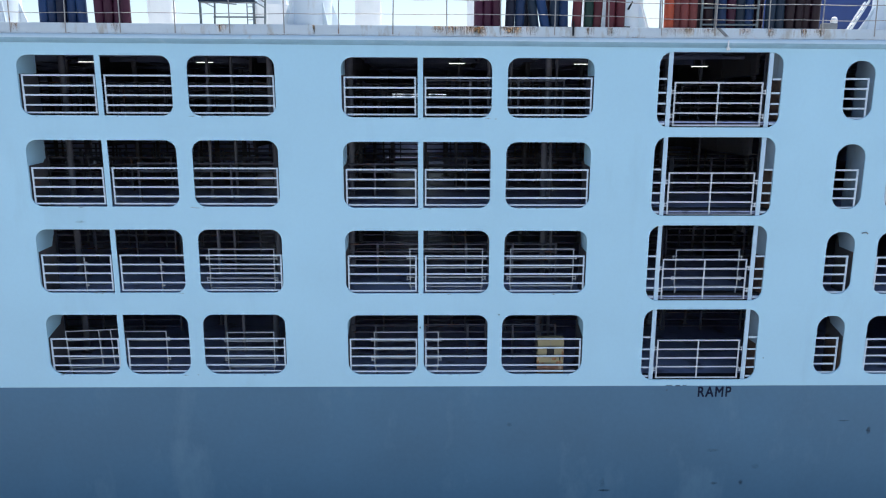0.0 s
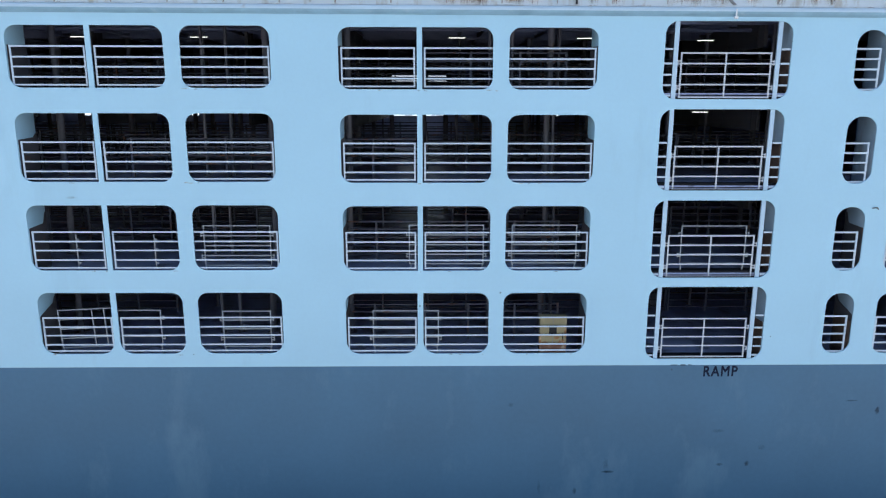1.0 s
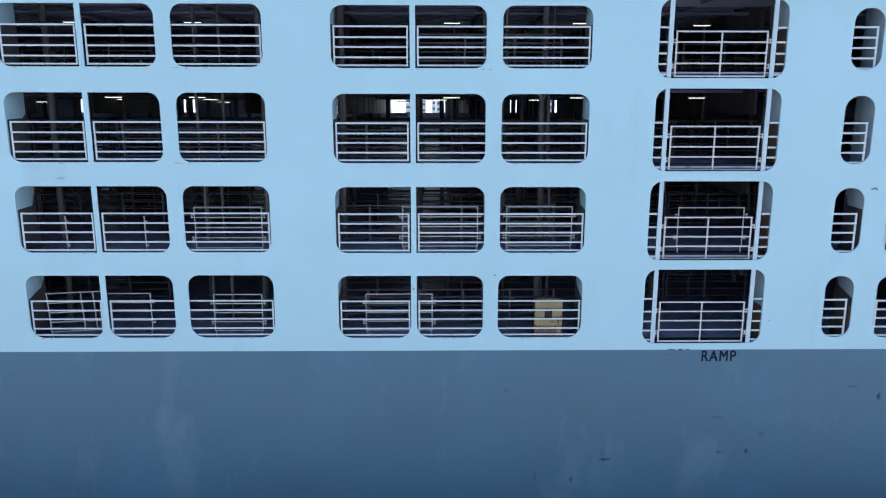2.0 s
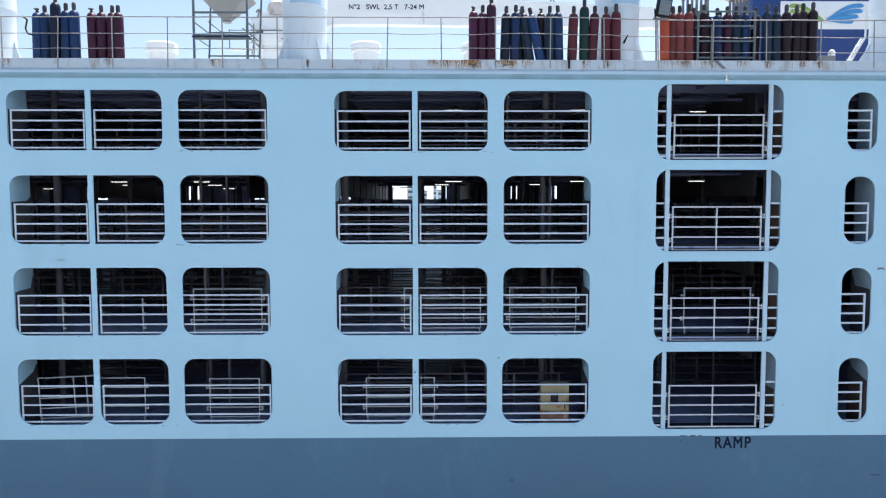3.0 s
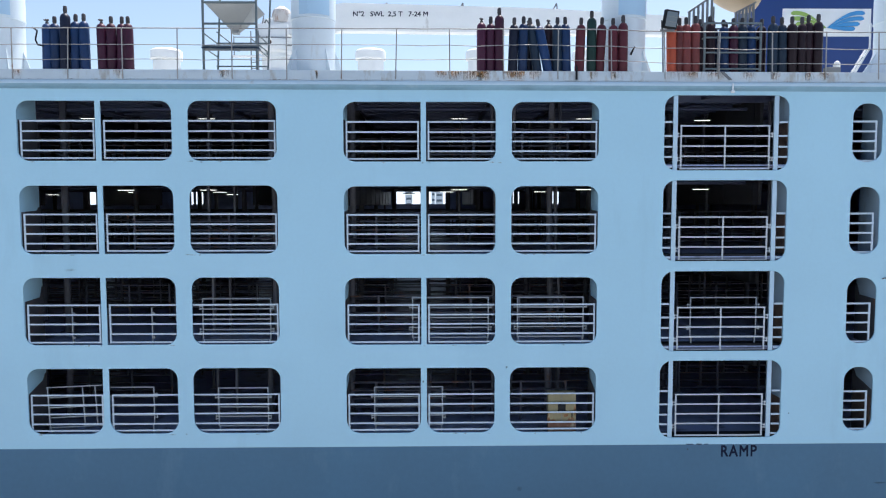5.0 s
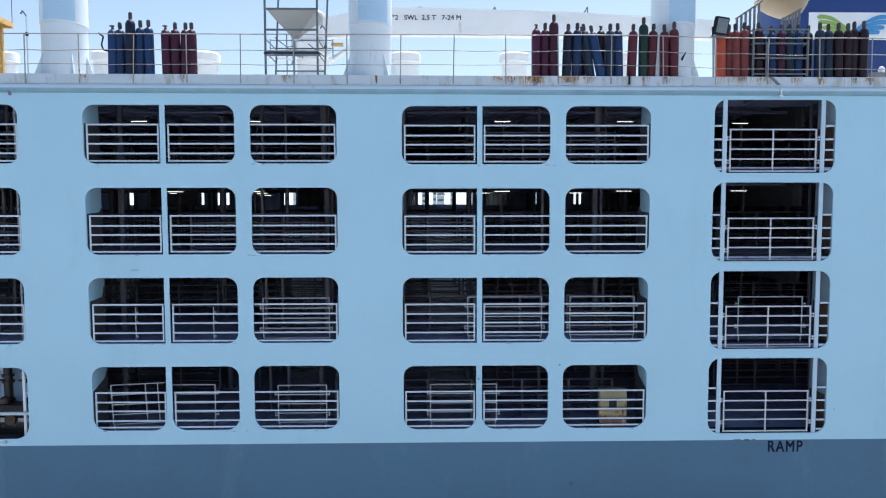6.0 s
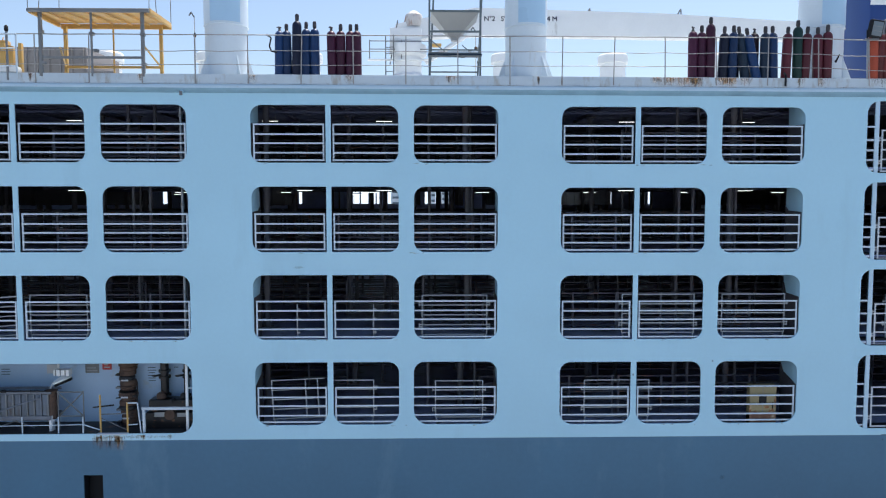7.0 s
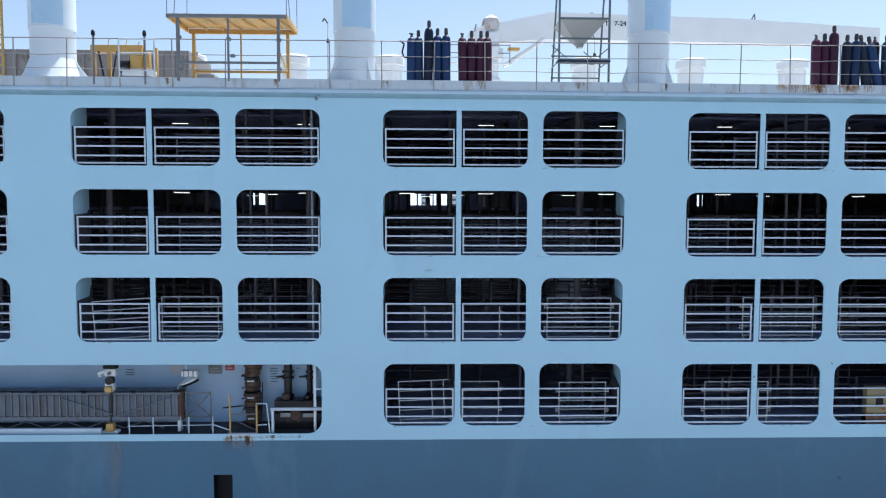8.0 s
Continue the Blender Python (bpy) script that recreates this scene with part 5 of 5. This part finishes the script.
# grey hatch stack far behind
ht = thing("hatch_cover", (-24.0, 7.0, DECK), "stacked grey ribbed steel hatch covers", "hatch")
part("panel", box(B(), -4.5, 3.92, 0, 3, 0.02, 1.2, 0.03), HATCH, ht)
part("panel", box(B(), -4.5, 3.85, 0.05, 3, 1.21, 2.42, 0.03), HATCH, ht)
part("panel", box(B(), 3.93, 4.75, 0.4, 2.6, 0.02, 1.55, 0.03), HATCH, ht)
for i in range(19):
    part("rib", box(B(), -4.4 + i * 0.45, -4.34 + i * 0.45, -0.05, 0.0, 0.06, 2.38), HATCH, ht)

# yellow frame machine by the railing
ym = thing("gangway_winch", (-19.9, 0.35, DECK), "yellow framed gangway winch", "winch")
part("beam", box(B(), -0.98, 0.62, -0.12, 0.12, 0.90, 1.12, 0.02), YELLOW, ym)
for x in (-0.92, -0.45, 0.98):
    part("post", box(B(), x - 0.05, x + 0.05, -0.06, 0.06, 0, 1.05, 0.01), YELLOW, ym)
part("housing", box(B(), 0.25, 0.62, -0.2, 0.2, 0.15, 1.02, 0.03), YELLOW, ym)
part("plate", box(B(), 0.62, 0.80, -0.1, 0.1, 0.3, 0.95, 0.02), YELLOW, ym)
part("base", box(B(), -0.95, 0.98, -0.25, 0.25, 0.02, 0.13, 0.01), RUSTY, ym)
for x, h in ((-0.5, 0.22), (-0.2, 0.16), (0.05, 0.26), (0.42, 0.14)):
    part("lever", tube(B(), (x, 0.02, 1.10), (x + 0.05, 0.0, 1.10 + h), 0.014), YELLOW, ym)
part("hose", tube(B(), (-0.7, -0.16, 0.9), (-0.55, -0.2, 0.15), 0.03), GREASE, ym)
part("hose", tube(B(), (-0.15, -0.16, 0.9), (-0.28, -0.2, 0.15), 0.025), GREASE, ym)
part("drum", tube(B(), (-0.05, -0.1, 0.45), (0.24, -0.1, 0.45), 0.2, 16), GREASE, ym, "dark cable drum")
part("hook", tube(B(), (0.66, -0.22, 0.30), (0.74, -0.24, 0.16), 0.04), GREASE, ym)
part("cable", tube(B(), (-0.9, -0.2, 0.2), (0.0, -0.25, 0.05), 0.012), DULL, ym)
for x in (-20.66, -19.12):
    bl = thing("rail_stanchion", (x, -0.02, 18.3), "dark steel stanchion with a rounded head", "stanchion", "stanchions by the railing")
    part("stem", tube(B(), (0, 0, 0), (0, 0, 1.46), 0.035), DULL, bl)
    part("head", lathe(B(), [(0.04, 1.44), (0.06, 1.48), (0.055, 1.58), (0.02, 1.63)], 10), DARK, bl)
wg = thing("rail_gate", (-19.36, -0.05, 18.54), "white framed gate section in the deck railing", "gate")
for x in (-0.53, 0.53):
    part("post", tube(B(), (x, 0, -0.05), (x, 0, 1.12), 0.026), GATE, wg)
for z in (0.18, 0.70, 1.12):
    part("rail", tube(B(), (-0.53, 0, z), (0.53, 0, z), 0.02 if z < 1 else 0.026), GATE, wg)
part("cover", box(B(), -0.5, 0.5, 0.05, 0.35, 0.0, 0.20, 0.08), WHITE, wg, "white rounded cover")
yl = thing("yellow_ladder", (-23.75, 0.3, DECK), "yellow ladder frame beside the railing", "ladder")
for x in (-0.35, 0.2):
    part("stile", tube(B(), (x, 0, 0), (x, 0, 2.6), 0.04), YELLOW, yl)
for i in range(8):
    part("rung", tube(B(), (-0.35, 0, 0.2 + 0.3 * i), (0.2, 0, 0.2 + 0.3 * i), 0.025), YELLOW, yl)

# round ventilators along the middle of the deck
for x in (-22.0, -17.0, -12.35, -2.66, 2.62, 7.75):
    mv = thing("mushroom_vent", (x, 13.0, DECK), "squat white mushroom ventilator", "vent", "white mushroom vents")
    part("drum", lathe(B(), [(0.62, 0), (0.62, 3.05)], 28), WHITE, mv)
    part("hood", lathe(B(), [(0.64, 3.0), (0.73, 3.02), (0.73, 3.38), (0.66, 3.46), (0.2, 3.52)], 28), WHITE, mv)

# deck crane
HOOD = material("stained_hood_paint", (0.55, 0.52, 0.50), 0.5, vary=0.15, scale=2.0, bump=0.004, stain=(0.30, 0.17, 0.11), amount=0.16, stain_scale=2.2, streak=2)
cr = thing("deck_crane", (-7.5, 14.6, DECK), "white deck crane with a long level boom", "crane")
part("pedestal", lathe(B(), [(0.95, 0), (0.95, 2.6), (0.7, 2.8), (0.7, 3.6), (0.95, 3.7), (0.95, 4.2)], 24), WHITE, cr)
part("machinery_house", box(B(), -0.9, 0.7, -0.6, 0.7, 3.7, 5.0, 0.08), WHITE, cr)
bm = B()
prism(bm, [(-0.9, 4.45), (3.5, 4.72), (20.5, 4.55), (20.5, 5.45), (13.0, 5.85), (3.4, 6.08), (-0.6, 5.25)], -0.3, 0.3)
boom = part("boom", bm, WHITE, cr)
part("winch", lathe(B(), [(0.1, 5.1), (0.45, 5.15), (0.5, 5.4), (0.42, 5.75), (0.15, 5.95)], 18, (0.3, 0, 0)), HOOD, cr, "rust-stained pale winch hood")
part("stay", tube(B(), (0.9, -0.3, 3.3), (3.0, -0.3, 4.7), 0.12), WHITE, cr)
part("stay", tube(B(), (-0.9, -0.4, 3.2), (-0.5, -0.4, 5.4), 0.03), DULL, cr)
part("lamp", box(B(), 1.1, 1.7, -0.7, -0.4, 4.05, 4.2, 0.03), YELLOW, cr, "small yellow box")
for x in (9.1, 13.8, 5.3):
    bm = tube(B(), (x, 0, 5.75), (x + 0.22, 0, 6.16), 0.035)
    tube(bm, (x + 0.22, 0, 6.16), (x + 0.26, 0, 5.78), 0.035)
    part("lifting_lug", bm, DULL, boom, "bent dark lifting lug")
for a, b in (((-1.1, -0.6, 0.2), (-1.1, -0.6, 4.6)), ((-0.7, -0.75, 0.2), (-0.7, -0.75, 4.6))):
    part("ladder_stile", tube(B(), a, b, 0.03), DULL, cr)
for i in range(14):
    part("rung", tube(B(), (-1.1, -0.6, 0.4 + 0.3 * i), (-0.7, -0.75, 0.4 + 0.3 * i), 0.02), DULL, cr)
for i, z in enumerate((3.9, 4.3)):
    part("platform_rail", tube(B(), (-1.9, -0.7, z), (1.2, -0.7, z), 0.025), DULL, cr)
for x in (-1.9, -0.3, 1.2):
    part("rail_post", tube(B(), (x, -0.7, 3.4), (x, -0.7, 4.35), 0.025), DULL, cr)
part("platform", box(B(), -2.0, 1.3, -0.75, -0.5, 3.35, 3.42), WHITE, cr)
lettering("lettering", "N°2   SWL  2,5 T   7-24 M", -3.62, 14.292, 23.80, 0.29, LETTER, 3.70, bold=0.03)
txt = bpy.data.objects["lettering"]
txt.parent = boom
txt.matrix_parent_inverse = cr.matrix_basis.inverted()

# funnel house with the sign panel
fn = thing("funnel_house", (15.6, 15.2, DECK), "navy blue funnel casing with a white sign panel", "funnel")
part("casing", box(B(), 1.2, 9.0, 0, 2.5, 0, 9.5, 0.15), NAVY, fn)
sp = part("sign_panel", box(B(), 2.62, 7.2, -0.03, 0.0, 4.70, 6.1, 0.01), WHITE, fn, "white sign panel")
part("band", box(B(), 1.18, 2.2, -0.02, 0.0, 6.6, 6.9, 0.005), WHITE, fn, "white stripe")


def wing(cx, z, length, height, flip, depth):
    """A flat curved feather, thin at the root and blunt at the tip."""
    up, dn = [], []
    for i in range(17):
        u = i / 16
        x = cx + flip * length * u
        zz = z + height * math.sin(u * math.pi * 0.58) / math.sin(math.pi * 0.58)
        w = 0.205 * (0.12 + 0.88 * min(1.0, u * 1.7)) * math.sqrt(max(0.0, 1.0 - max(0.0, (u - 0.93) / 0.075) ** 2))
        up.append((x, zz + w / 2))
        dn.append((x, zz - w / 2))
    return prism(B(), up + dn[::-1], depth - 0.02, depth)


for i, (length, height) in enumerate(((1.93, 0.72), (1.88, 0.45), (1.66, 0.18), (1.42, -0.06))):
    part("feather", wing(4.88, 5.13, length * 0.95, height, -1, -0.035 - 0.006 * i), LOGO_GREEN, sp, "green curved shape")
    part("feather", wing(4.92, 5.13, length, height, 1, -0.065 - 0.006 * i), LOGO_BLUE, sp, "light blue curved shape")
dl = thing("deck_ladder", (13.42, 1.2, DECK), "white inclined deck ladder", "ladder")
for y in (0, 0.2):
    part("stile", box(B(), -0.03, 0.03, y - 0.02, y + 0.02, 0.0, 1.15, 0.005), WHITE, dl).rotation_euler[1] = radians(30)
part("upright", tube(B(), (0.575, 0.0, 0.99), (0.575, 0.0, 1.75), 0.03), WHITE, dl)
for i in range(4):
    part("tread", box(B(), 0.13 * i - 0.02, 0.13 * i + 0.10, 0.02, 0.18, 0.22 * i + 0.1, 0.22 * i + 0.12), WHITE, dl)
bt = thing("mooring_roller", (12.32, 0.25, DECK), "small grey deck fitting with a white dome", "fitting")
part("base", box(B(), -0.28, 0.18, -0.1, 0.1, 0, 0.21, 0.05), DULL, bt)
part("dome", lathe(B(), [(0.09, 0.20), (0.10, 0.29), (0.07, 0.37), (0.02, 0.40)], 14, (0.10, 0, 0)), WHITE, bt)

# rescue boat and its stair frames over the cylinder rack
rb = thing("rescue_boat", (9.9, 1.75, 21.22), "beige boat hull seen from below in its cradle", "boat")
bm = B()
bmesh.ops.create_uvsphere(bm, u_segments=32, v_segments=16, radius=1.0)
bmesh.ops.delete(bm, geom=[v for v in bm.verts if v.co.z > 0.05], context="VERTS")
for v in bm.verts:
    low = -min(v.co.z, 0.0)
    v.co = Vector((v.co.x * (0.95 if v.co.x > 0 else 0.74) * (1.0 - 0.4 * low) + 0.42 * low ** 1.5, v.co.y * 0.75, v.co.z * 0.58))
bmesh.ops.solidify(bm, geom=bm.faces[:], thickness=0.04)
part("hull", bm, BEIGE, rb)
part("gunwale", box(B(), -0.9, 0.9, -0.8, -0.7, 0.02, 0.12, 0.03), NAVY, rb)
part("cradle", box(B(), -0.53, -0.48, 0.3, 0.36, -2.79, -0.3, 0.01), DULL, rb)
part("cradle", box(B(), 0.50, 0.55, 0.3, 0.36, -2.79, -0.3, 0.01), DULL, rb)
for x0, z0, x1, z1 in ((8.15, 20.42, 8.98, 20.98), (9.6, 20.40, 10.25, 20.74)):
    sf = thing("stair_rail", (x0, 0.95, z0), "grey sloping stair rail with close balusters", "railing", "stair rails by the boat")
    part("handrail", tube(B(), (0, 0, 0), (x1 - x0, 0, z1 - z0), 0.03), DULL, sf)
    for i in range(6):
        u = (i + 0.3) / 6
        part("baluster", box(B(), (x1 - x0) * u - 0.03, (x1 - x0) * u + 0.03, -0.03, 0.03, DECK - z0, (z1 - z0) * u, 0.004), DULL, sf)
